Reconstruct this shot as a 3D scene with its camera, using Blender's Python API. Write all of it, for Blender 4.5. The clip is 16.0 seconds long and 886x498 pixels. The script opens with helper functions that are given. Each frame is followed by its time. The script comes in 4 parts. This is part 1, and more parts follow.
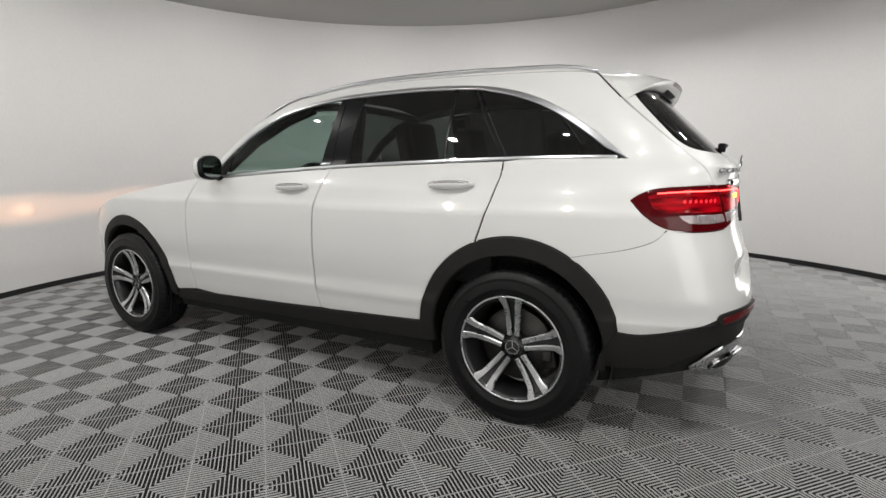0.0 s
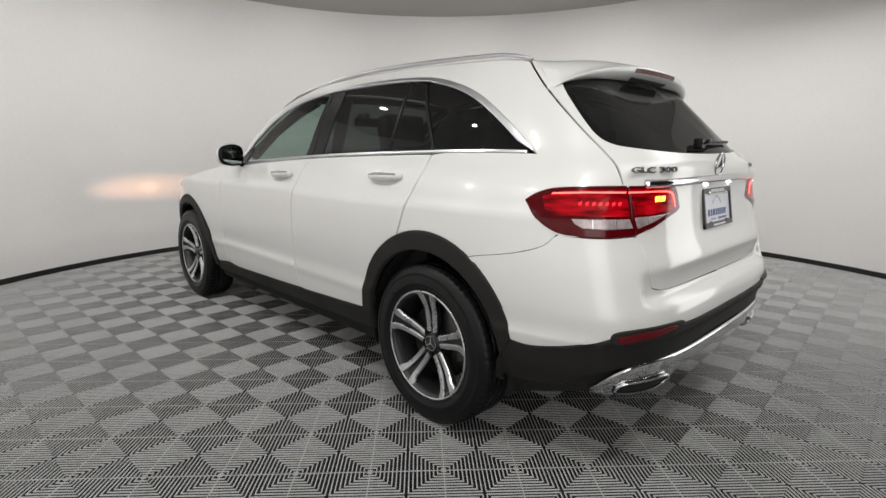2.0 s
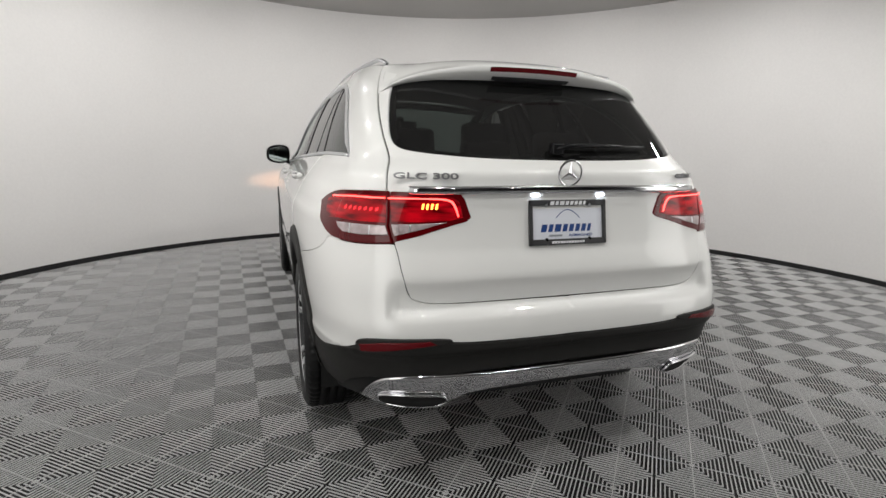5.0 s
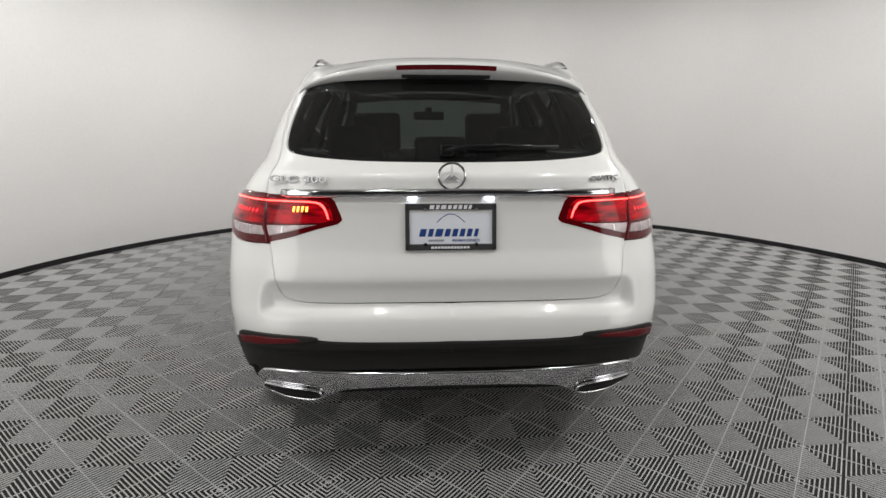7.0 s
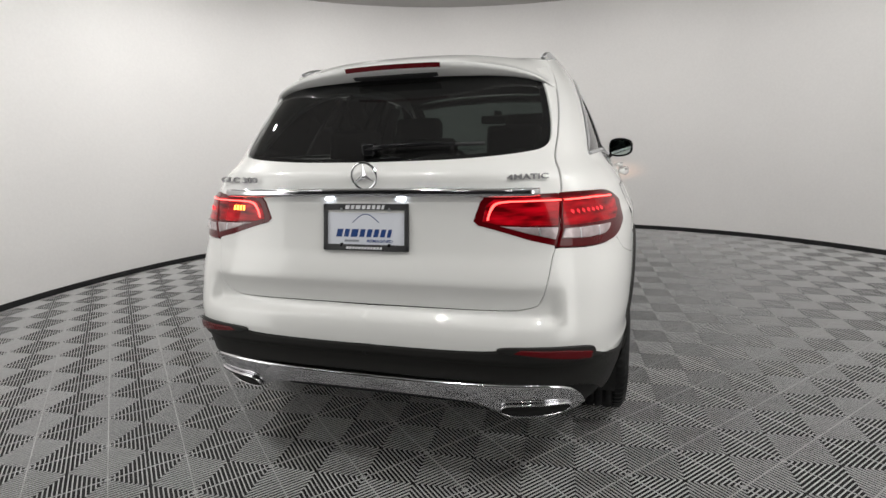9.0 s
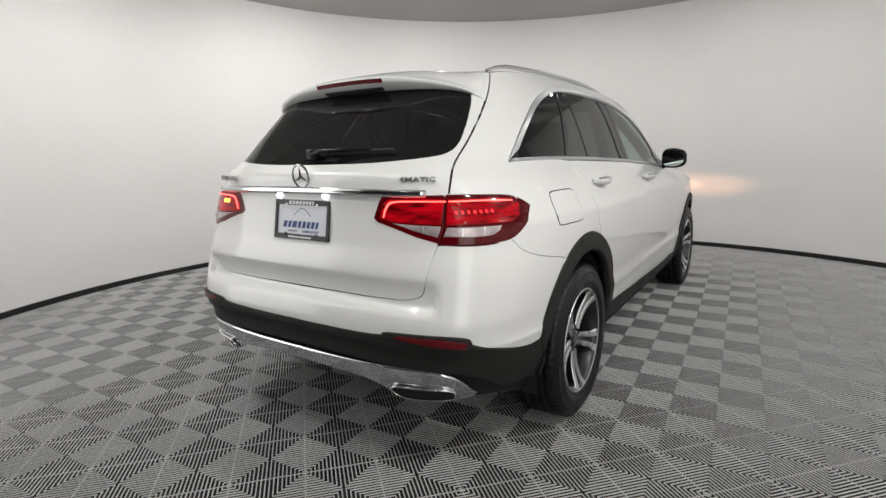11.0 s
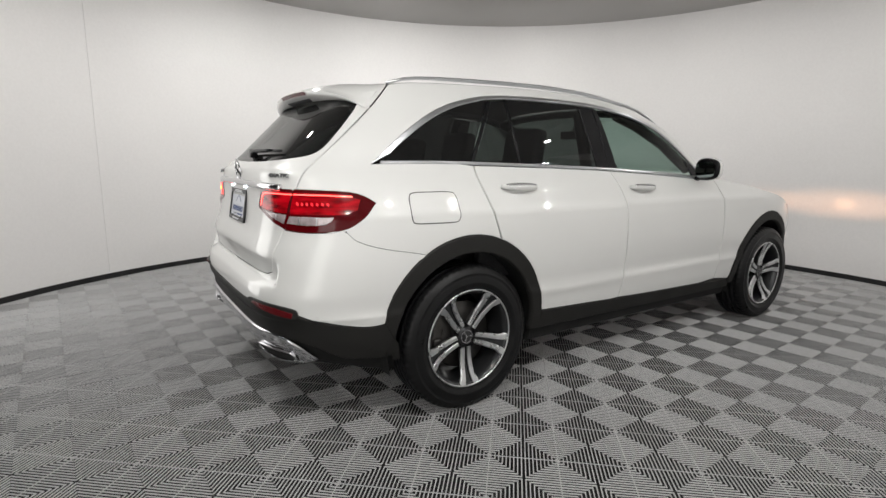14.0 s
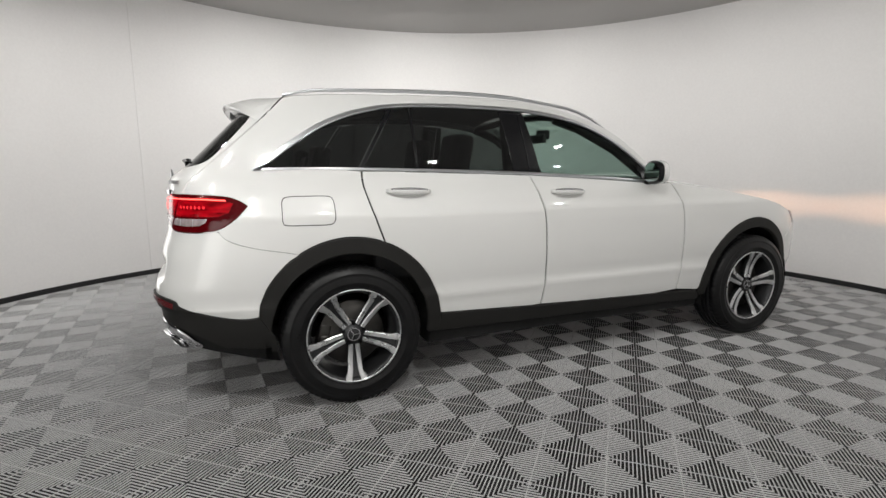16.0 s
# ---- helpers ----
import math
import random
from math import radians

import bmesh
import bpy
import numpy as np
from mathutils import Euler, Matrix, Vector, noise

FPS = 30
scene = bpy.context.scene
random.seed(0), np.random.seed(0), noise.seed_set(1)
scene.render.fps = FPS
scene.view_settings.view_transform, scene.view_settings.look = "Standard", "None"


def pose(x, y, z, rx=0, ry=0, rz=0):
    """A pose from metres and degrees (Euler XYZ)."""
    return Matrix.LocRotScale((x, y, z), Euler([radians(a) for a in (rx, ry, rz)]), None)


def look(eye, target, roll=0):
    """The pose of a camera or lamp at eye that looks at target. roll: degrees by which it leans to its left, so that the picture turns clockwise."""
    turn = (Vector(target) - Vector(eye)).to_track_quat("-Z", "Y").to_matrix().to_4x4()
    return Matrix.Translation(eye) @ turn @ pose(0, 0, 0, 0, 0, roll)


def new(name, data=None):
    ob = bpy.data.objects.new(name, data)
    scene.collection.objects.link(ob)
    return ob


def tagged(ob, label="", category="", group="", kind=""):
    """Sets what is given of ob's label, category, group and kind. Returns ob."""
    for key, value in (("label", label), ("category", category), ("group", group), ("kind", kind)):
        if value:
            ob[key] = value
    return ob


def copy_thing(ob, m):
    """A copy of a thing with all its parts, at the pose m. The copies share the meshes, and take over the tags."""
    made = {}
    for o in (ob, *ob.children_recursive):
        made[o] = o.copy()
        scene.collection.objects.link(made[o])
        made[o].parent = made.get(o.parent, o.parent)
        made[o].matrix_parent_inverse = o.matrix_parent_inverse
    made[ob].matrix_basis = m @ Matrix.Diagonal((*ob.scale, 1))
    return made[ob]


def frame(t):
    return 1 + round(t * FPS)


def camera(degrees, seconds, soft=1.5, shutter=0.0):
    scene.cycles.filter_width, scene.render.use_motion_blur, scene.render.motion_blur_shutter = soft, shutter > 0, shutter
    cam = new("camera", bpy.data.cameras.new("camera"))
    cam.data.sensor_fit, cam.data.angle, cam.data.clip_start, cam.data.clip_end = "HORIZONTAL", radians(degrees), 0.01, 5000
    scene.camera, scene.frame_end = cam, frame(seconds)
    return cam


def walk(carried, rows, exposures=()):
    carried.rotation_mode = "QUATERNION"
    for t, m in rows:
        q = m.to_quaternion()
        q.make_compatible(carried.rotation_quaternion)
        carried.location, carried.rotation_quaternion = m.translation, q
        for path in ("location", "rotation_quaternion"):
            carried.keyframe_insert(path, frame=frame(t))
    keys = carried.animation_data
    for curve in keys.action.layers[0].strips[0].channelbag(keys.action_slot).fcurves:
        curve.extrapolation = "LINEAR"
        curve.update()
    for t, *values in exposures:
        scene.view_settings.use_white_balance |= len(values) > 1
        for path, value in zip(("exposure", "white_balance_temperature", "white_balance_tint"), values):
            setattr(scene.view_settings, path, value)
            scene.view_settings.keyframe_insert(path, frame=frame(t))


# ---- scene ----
cam = camera(81.1, 16.0)
PATH = [
    (0, (-2.981, -0.829, 1.207), (-1.262, 0.136, 0.867), -0.8),
    (0.5, (-2.798, -1.019, 1.207), (-1.149, 0.067, 0.885), 0.1),
    (1, (-2.7, -1.256, 1.204), (-1.14, -0.056, 0.847), 0.8),
    (1.5, (-2.57, -1.462, 1.198), (-1.107, -0.154, 0.812), -0.0),
    (2, (-2.368, -1.623, 1.211), (-1.001, -0.21, 0.839), 0.2),
    (2.5, (-2.195, -1.842, 1.218), (-0.922, -0.349, 0.829), 0.9),
    (3, (-2.01, -2.002, 1.21), (-0.819, -0.437, 0.844), 0.7),
    (3.5, (-1.773, -2.092, 1.242), (-0.709, -0.432, 0.905), -0.2),
    (4, (-1.536, -2.227, 1.229), (-0.603, -0.482, 0.934), 0.2),
    (6.5, (-0.343, -2.67, 1.295), (-0.119, -0.749, 0.784), 0.3),
    (7, (-0.136, -2.646, 1.321), (-0.021, -0.702, 0.868), 0.2),
    (7.5, (0.075, -2.643, 1.31), (0.033, -0.688, 0.886), -0.4),
    (8, (0.311, -2.585, 1.302), (0.089, -0.642, 0.883), -0.6),
    (8.5, (0.54, -2.495, 1.3), (0.126, -0.582, 0.889), -1.5),
    (9, (0.769, -2.485, 1.269), (0.204, -0.61, 0.861), -1.8),
    (9.5, (1.006, -2.509, 1.27), (0.328, -0.67, 0.869), -1.8),
    (12, (2.075, -2.104, 1.21), (0.738, -0.65, 0.897), -1.1),
    (12.5, (2.284, -2.006, 1.218), (0.854, -0.642, 0.913), -1.1),
    (13, (2.453, -1.789, 1.212), (0.941, -0.528, 0.859), -0.1),
    (13.5, (2.644, -1.613, 1.215), (1.069, -0.438, 0.844), 0.5),
    (14, (2.845, -1.466, 1.227), (1.207, -0.371, 0.885), 0.6),
    (14.5, (3.002, -1.234, 1.221), (1.312, -0.215, 0.896), 0.7),
    (15, (3.138, -1.012, 1.238), (1.401, -0.075, 0.919), 0.2),
    (15.5, (3.286, -0.796, 1.209), (1.499, 0.053, 0.917), -0.2),
    (16, (3.435, -0.562, 1.223), (1.611, 0.195, 0.906), -0.2),
]
walk(cam, [(t, look(eye, target, roll)) for t, eye, target, roll in PATH])

# ---- world and lamps ----
ROOM = (0.331, 0.886)    # centre of the round room
ROOM_R = 4.302
ROOM_H = 3.135
world = bpy.data.worlds.new("world")
scene.world = world
world.use_nodes = True
world.node_tree.nodes["Background"].inputs[0].default_value = (0.8, 0.85, 1.0, 1)
world.node_tree.nodes["Background"].inputs[1].default_value = 0.02
scene.view_settings.exposure = 0.07
LAMP_COLOR = (1.0, 0.990, 0.958)


def globe_lamp(x, y, z, radius, watts):
    data = bpy.data.lights.new("lamp_light", "POINT")
    data.shadow_soft_size, data.energy, data.color = radius, watts, LAMP_COLOR
    ob = new("lamp_light", data)
    ob.location = (x, y, z)
    return ob


def disc_lamp(x, y, z, size, watts):
    data = bpy.data.lights.new("lamp_light", "AREA")
    data.shape, data.size, data.energy, data.color = "DISK", size, watts, LAMP_COLOR
    ob = new("lamp_light", data)
    ob.location = (x, y, z)
    return ob


# two tall soft fill lights added unseen beside the entrance behind the car, an assumed ring of panels under the
# ceiling, and small bulbs
def fill_area(azimuth, r, z, width, height, watts):
    data = bpy.data.lights.new("fill_light", "AREA")
    data.shape, data.size, data.size_y, data.energy, data.color = "RECTANGLE", width, height, watts, LAMP_COLOR
    ob = new("fill_light", data)
    a = radians(azimuth)
    at = Vector((ROOM[0] + r * math.cos(a), ROOM[1] + r * math.sin(a), z))
    ob.matrix_world = look(at, (ROOM[0], ROOM[1] - 0.3, 0.9))
    return ob


fill_area(-126, 4.0, 1.2, 1.0, 2.1, 11)
fill_area(-56, 4.0, 1.2, 1.0, 2.1, 12)
RING = (12, 8, 7, 8, 12, 17, 16, 14, 9, 9, 19, 23)
LEAN = (-10, -15, -15, -12, -12, -14, -8, 6, 14, 14, 20, 14)
for k, watts in enumerate(RING):
    a = 2 * math.pi * (k + 0.5) / len(RING)
    panel_lamp = disc_lamp(0, 0, 0, 0.10, watts * 1.2)
    panel_lamp.matrix_world = Matrix.Translation((ROOM[0] + 2.95 * math.cos(a), ROOM[1] + 2.95 * math.sin(a), ROOM_H - 0.14)) @ Matrix.Rotation(a, 4, "Z") @ Matrix.Rotation(radians(LEAN[k]), 4, "Y")
for a in (-118, -56):
    globe_lamp(ROOM[0] + 3.6 * math.cos(radians(a)), ROOM[1] + 3.6 * math.sin(radians(a)), 2.4, 0.08, 2.0)
for a in (-97, -80):
    globe_lamp(ROOM[0] + 4.0 * math.cos(radians(a)), ROOM[1] + 4.0 * math.sin(radians(a)), 2.6, 0.06, 3.0)


# ---- materials ----
def material(name, color=(0.5, 0.5, 0.5), rough=0.5, metal=0.0, coat=0.0, grain=0.0, grain_scale=60.0, bump=0.0, bump_scale=200.0,
             stain=0.0, stain_scale=3.0, rough_var=0.0, emit=None, emit_power=0.0):
    m = bpy.data.materials.new(name)
    m.use_nodes = True
    nt = m.node_tree
    b = nt.nodes["Principled BSDF"]
    b.inputs["Base Color"].default_value = (*color, 1)
    b.inputs["Roughness"].default_value = rough
    b.inputs["Metallic"].default_value = metal
    b.inputs["Coat Weight"].default_value = coat
    b.inputs["Coat Roughness"].default_value = 0.04
    if emit:
        b.inputs["Emission Color"].default_value = (*emit, 1)
        b.inputs["Emission Strength"].default_value = emit_power
    if grain or stain or bump or rough_var:
        co = nt.nodes.new("ShaderNodeTexCoord")
        fine = nt.nodes.new("ShaderNodeTexNoise")
        fine.inputs["Scale"].default_value, fine.inputs["Detail"].default_value = grain_scale, 4
        wide = nt.nodes.new("ShaderNodeTexNoise")
        wide.inputs["Scale"].default_value, wide.inputs["Detail"].default_value = stain_scale, 5
        for n in (fine, wide):
            nt.links.new(co.outputs["Object"], n.inputs["Vector"])
        col = None
        for n, amount in ((fine, grain), (wide, stain)):
            if amount:
                ramp = nt.nodes.new("ShaderNodeMapRange")
                ramp.inputs[1].default_value, ramp.inputs[2].default_value = 0.3, 0.7
                ramp.inputs[3].default_value, ramp.inputs[4].default_value = 1 - amount, 1 + amount * 0.6
                nt.links.new(n.outputs["Fac"], ramp.inputs[0])
                mul = nt.nodes.new("ShaderNodeVectorMath")
                mul.operation = "SCALE"
                if col:
                    nt.links.new(col, mul.inputs[0])
                else:
                    mul.inputs[0].default_value = color
                nt.links.new(ramp.outputs[0], mul.inputs["Scale"])
                col = mul.outputs[0]
        if col:
            nt.links.new(col, b.inputs["Base Color"])
        if rough_var:
            rr = nt.nodes.new("ShaderNodeMapRange")
            rr.inputs[1].default_value, rr.inputs[2].default_value = 0.3, 0.7
            rr.inputs[3].default_value, rr.inputs[4].default_value = max(0.02, rough - rough_var), rough + rough_var
            nt.links.new(wide.outputs["Fac"], rr.inputs[0])
            nt.links.new(rr.outputs[0], b.inputs["Roughness"])
        if bump:
            bn = nt.nodes.new("ShaderNodeTexNoise")
            bn.inputs["Scale"].default_value, bn.inputs["Detail"].default_value = bump_scale, 3
            nt.links.new(co.outputs["Object"], bn.inputs["Vector"])
            bp = nt.nodes.new("ShaderNodeBump")
            bp.inputs["Strength"].default_value, bp.inputs["Distance"].default_value = bump, 0.002
            nt.links.new(bn.outputs["Fac"], bp.inputs["Height"])
            nt.links.new(bp.outputs[0], b.inputs["Normal"])
    return m


def glass_material(name, tint, gloss=0.02, haze_grey=0.0):
    """Tinted pane: clear through its tint, with a faint diffuse grey imitating its sheen, mirror-like at grazing
    angles.
    """
    m = bpy.data.materials.new(name)
    m.use_nodes = True
    nt = m.node_tree
    nt.nodes.clear()
    out = nt.nodes.new("ShaderNodeOutputMaterial")
    mix = nt.nodes.new("ShaderNodeMixShader")
    body = nt.nodes.new("ShaderNodeAddShader")
    clear = nt.nodes.new("ShaderNodeBsdfTransparent")
    haze = nt.nodes.new("ShaderNodeBsdfDiffuse")
    shiny = nt.nodes.new("ShaderNodeBsdfGlossy")
    fres = nt.nodes.new("ShaderNodeFresnel")
    fres.inputs["IOR"].default_value = 1.42
    clear.inputs["Color"].default_value = (*tint, 1)
    haze.inputs["Color"].default_value = (haze_grey, haze_grey, haze_grey, 1)
    shiny.inputs["Roughness"].default_value = gloss
    nt.links.new(clear.outputs[0], body.inputs[0])
    nt.links.new(haze.outputs[0], body.inputs[1])
    nt.links.new(fres.outputs[0], mix.inputs[0])
    nt.links.new(body.outputs[0], mix.inputs[1])
    nt.links.new(shiny.outputs[0], mix.inputs[2])
    nt.links.new(mix.outputs[0], out.inputs["Surface"])
    return m


WALL = material("wall_fabric", (0.84, 0.825, 0.82), 0.85, grain=0.02, grain_scale=40, stain=0.03, stain_scale=0.8, bump=0.06, bump_scale=300)
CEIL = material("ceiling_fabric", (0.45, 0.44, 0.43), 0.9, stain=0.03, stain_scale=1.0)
HALLDARK = material("dark_hall_paint", (0.10, 0.10, 0.102), 0.8, stain=0.1, stain_scale=1.5)
BASEBOARD = material("black_vinyl", (0.012, 0.012, 0.013), 0.45, rough_var=0.1)
# near-black carries the shade of the void under the open ribs
SLAB = material("shaded_subfloor", (0.006, 0.006, 0.0065), 0.7, stain=0.3)
TILE = material("grey_plastic_tile", (0.52, 0.52, 0.522), 0.45, grain=0.08, grain_scale=30, stain=0.12, stain_scale=2.0, rough_var=0.08)
TILE.node_tree.nodes["Principled BSDF"].inputs["Specular IOR Level"].default_value = 0.3
PAINT = material("white_paint", (0.79, 0.79, 0.775), 0.35, coat=1.0, stain=0.01)
CLAD = material("black_cladding", (0.020, 0.0195, 0.0185), 0.58, grain=0.1, grain_scale=250, bump=0.12, bump_scale=900, rough_var=0.06)
GLOSSBLACK = material("gloss_black", (0.008, 0.008, 0.009), 0.25, coat=0.1)
RUBBER = material("tyre_rubber", (0.008, 0.008, 0.0085), 0.38, grain=0.2, grain_scale=60, stain=0.25, stain_scale=8, rough_var=0.12)
CHROME = material("chrome", (0.74, 0.74, 0.76), 0.10, 1.0)
SATIN = material("satin_aluminium", (0.62, 0.63, 0.65), 0.28, 1.0)
BADGE = material("satin_chrome", (0.34, 0.34, 0.35), 0.30, 1.0)
RIMGREY = material("dark_rim_paint", (0.035, 0.036, 0.038), 0.35, 0.6, coat=0.4)
MACHINED = material("machined_alloy", (0.74, 0.75, 0.76), 0.30, 1.0, rough_var=0.06, stain=0.1, stain_scale=20)
IRON = material("brake_iron", (0.11, 0.105, 0.10), 0.45, 1.0, stain=0.3, stain_scale=12)
WELL = material("well_felt_gap_shade", (0.01, 0.01, 0.01), 0.95, grain=0.3)
CABIN = material("cabin_black", (0.02, 0.02, 0.021), 0.7, grain=0.15)
SEAT = material("seat_leather", (0.022, 0.021, 0.021), 0.5, grain=0.1, bump=0.15, bump_scale=400)
LINER = material("headliner", (0.30, 0.30, 0.29), 0.9)
GLASS = glass_material("green_glass", (0.50, 0.60, 0.56))
DARKGLASS = glass_material("privacy_glass", (0.085, 0.092, 0.09), haze_grey=0.008)
REDLENS = material("red_lens", (0.045, 0.0015, 0.003), 0.12, coat=0.45, stain=0.3, stain_scale=30, emit=(1.0, 0.004, 0.016), emit_power=0.035)
REDGLOW = material("glowing_red_lens", (0.06, 0.001, 0.002), 0.2, coat=0.45, bump=0.25, bump_scale=60, emit=(1.0, 0.003, 0.016), emit_power=0.42)
REDLIT = material("lit_red", (0.6, 0.01, 0.01), 0.3, emit=(1.0, 0.07, 0.06), emit_power=5.0)
LEDDIM = material("dim_red_cell", (0.3, 0.005, 0.01), 0.3, emit=(1.0, 0.02, 0.03), emit_power=1.3)
REDREFLECT = material("red_reflector", (0.11, 0.002, 0.005), 0.2, coat=0.25, bump=0.4, bump_scale=500)
CLEARLENS = material("silver_lens", (0.52, 0.44, 0.45), 0.25, 0.3, coat=0.6, stain=0.35, stain_scale=25, bump=0.5, bump_scale=60)
AMBERLIT = material("lit_amber", (0.8, 0.3, 0.05), 0.3, emit=(1.0, 0.34, 0.05), emit_power=5.0)
cells = REDGLOW.node_tree.nodes.new("ShaderNodeTexNoise")
cells.inputs["Scale"].default_value, cells.inputs["Detail"].default_value = 16, 2
power = REDGLOW.node_tree.nodes.new("ShaderNodeMapRange")
power.inputs[1].default_value, power.inputs[2].default_value = 0.35, 0.68
power.inputs[3].default_value, power.inputs[4].default_value = 0.04, 0.46
where = REDGLOW.node_tree.nodes.new("ShaderNodeTexCoord")
spread = REDGLOW.node_tree.nodes.new("ShaderNodeMapping")
spread.inputs["Scale"].default_value = (0.6, 0.6, 3.0)
REDGLOW.node_tree.links.new(where.outputs["Object"], spread.inputs["Vector"])
REDGLOW.node_tree.links.new(spread.outputs[0], cells.inputs["Vector"])
REDGLOW.node_tree.links.new(cells.outputs["Fac"], power.inputs[0])
REDGLOW.node_tree.links.new(power.outputs[0], REDGLOW.node_tree.nodes["Principled BSDF"].inputs["Emission Strength"])
for shade, level in ((REDLENS, 0.15), (REDGLOW, 0.1), (RUBBER, 0.28), (GLOSSBLACK, 0.15), (REDREFLECT, 0.2), (CLAD, 0.22)):
    shade.node_tree.nodes["Principled BSDF"].inputs["Specular IOR Level"].default_value = level
PLATEWHITE = material("plate_white", (0.70, 0.72, 0.78), 0.35)
PLATEGLOW = material("plate_lamp_lens", (0.7, 0.75, 0.85), 0.3, emit=(0.80, 0.88, 1.0), emit_power=9.0)
PLATEBLUE = material("print_blue", (0.012, 0.05, 0.20), 0.4)
PLATEFRAME = material("grey_plastic_frame", (0.035, 0.035, 0.037), 0.45, grain=0.1)
PRINTGREY = material("print_grey", (0.28, 0.30, 0.33), 0.4)
PRINTWHITE = material("print_white", (0.75, 0.76, 0.78), 0.4)
MIRROR = material("mirror_glass", (0.55, 0.62, 0.60), 0.03, 1.0)


# ---- mesh tools ----
def thing(name, label, category, group="", kind=""):
    ob = new(name)
    ob.empty_display_size = 0.1
    return tagged(ob, label, category, group, kind)


def part(name, bm, mat, parent=None, label="", smooth=True):
    me = bpy.data.meshes.new(name)
    bm.to_mesh(me)
    bm.free()
    return part_mesh(name, me, mat, parent, label, smooth)


def part_mesh(name, me, mat, parent=None, label="", smooth=True):
    me.materials.append(mat)
    if smooth:
        me.shade_smooth()
    ob = new(name, me)
    ob.parent = parent
    return tagged(ob, label)


def box(bm, size, at=(0, 0, 0), turn=None, bevel=0.0, seg=2):
    m = Matrix.Translation(at) @ (turn or Matrix()) @ Matrix.Diagonal((*size, 1))
    made = bmesh.ops.create_cube(bm, size=1, matrix=m)
    if bevel:
        edges = {e for v in made["verts"] for e in v.link_edges}
        bmesh.ops.bevel(bm, geom=list(edges), offset=bevel, segments=seg, affect="EDGES", profile=0.7)
    return bm


def revolve(bm, profile, axis_x=0.0, seg=64, closed=False):
    """Turns (radius, x) pairs round the x axis."""
    rings = []
    for k in range(seg):
        a = 2 * math.pi * k / seg
        rings.append([bm.verts.new((x, r * math.cos(a), r * math.sin(a))) for r, x in profile])
    n = len(profile)
    for k in range(seg):
        p, q = rings[k], rings[(k + 1) % seg]
        for i in range(n if closed else n - 1):
            bm.faces.new((p[i], p[(i + 1) % n], q[(i + 1) % n], q[i]))
    return bm


def tube(bm, pts, radius, seg=8, flat=1.0, cap=True):
    """A round bar along points; flat squeezes it upright."""
    rings = []
    pts = [Vector(p) for p in pts]
    for i, p in enumerate(pts):
        way = (pts[min(i + 1, len(pts) - 1)] - pts[max(i - 1, 0)]).normalized()
        side = way.cross(Vector((0, 0, 1)))
        side = side.normalized() if side.length > 1e-4 else Vector((1, 0, 0))
        up = side.cross(way)
        r = radius(i / (len(pts) - 1)) if callable(radius) else radius
        rings.append([bm.verts.new(p + side * r * math.cos(2 * math.pi * k / seg) + up * r * flat * math.sin(2 * math.pi * k / seg)) for k in range(seg)])
    for a, b in zip(rings, rings[1:]):
        for k in range(seg):
            bm.faces.new((a[k], a[(k + 1) % seg], b[(k + 1) % seg], b[k]))
    if cap:
        bm.faces.new(rings[0][::-1])
        bm.faces.new(rings[-1])
    return bm


def spline(pts, per=6, closed=False):
    """Catmull-Rom points through a short list of points of any size."""
    out, n = [], len(pts)
    for i in range(n if closed else n - 1):
        p0, p1, p2, p3 = (pts[(i + d) % n] if closed else pts[min(max(i + d, 0), n - 1)] for d in (-1, 0, 1, 2))
        for k in range(per):
            u = k / per
            out.append(tuple(0.5 * (2 * b + (c - a) * u + (2 * a - 5 * b + 4 * c - d) * u * u + (3 * b - a - 3 * c + d) * u ** 3) for a, b, c, d in zip(p0, p1, p2, p3)))
    if not closed:
        out.append(tuple(pts[-1]))
    return out


# ---- the round room ----
def ring_wall(name, r, thick, z0, z1, mat, label, seg=160, gap=None):
    """A round wall; gap leaves out the stretch between two azimuths, with closed jambs."""
    a0, a1 = gap or (0.0, 360.0)
    first, span = radians(a1 if gap else 0.0), radians(360.0 - (a1 - a0) if gap else 360.0)
    bm = bmesh.new()
    rows = [(r, z0), (r, z1), (r + thick, z1), (r + thick, z0)]
    rings = []
    for k in range(seg + (1 if gap else 0)):
        a = first + span * k / seg
        rings.append([bm.verts.new((ROOM[0] + q * math.cos(a), ROOM[1] + q * math.sin(a), z)) for q, z in rows])
    for k in range(seg):
        p, q = rings[k], rings[(k + 1) % len(rings)]
        for i in range(4):
            bm.faces.new((p[i], q[i], q[(i + 1) % 4], p[(i + 1) % 4]))
    if gap:
        bm.faces.new(rings[0])
        bm.faces.new(rings[-1][::-1])
    bmesh.ops.recalc_face_normals(bm, faces=bm.faces)
    ob = part(name, bm, mat, None, label)
    ob.data.set_sharp_from_angle(angle=radians(40))
    return tagged(ob, label, "wall", kind="structure")


ENTRANCE = (-122.0, -60.0)   # the drive-in opening, between two azimuths
wall = ring_wall("wall_round", ROOM_R, 0.08, -0.05, ROOM_H + 0.22, WALL, "curved seamless off-white fabric studio wall", gap=ENTRANCE)
base = ring_wall("baseboard", ROOM_R - 0.012, 0.010, 0.0, 0.052, BASEBOARD, "black vinyl strip along the foot of the curved wall", gap=ENTRANCE)
base["category"] = "baseboard"


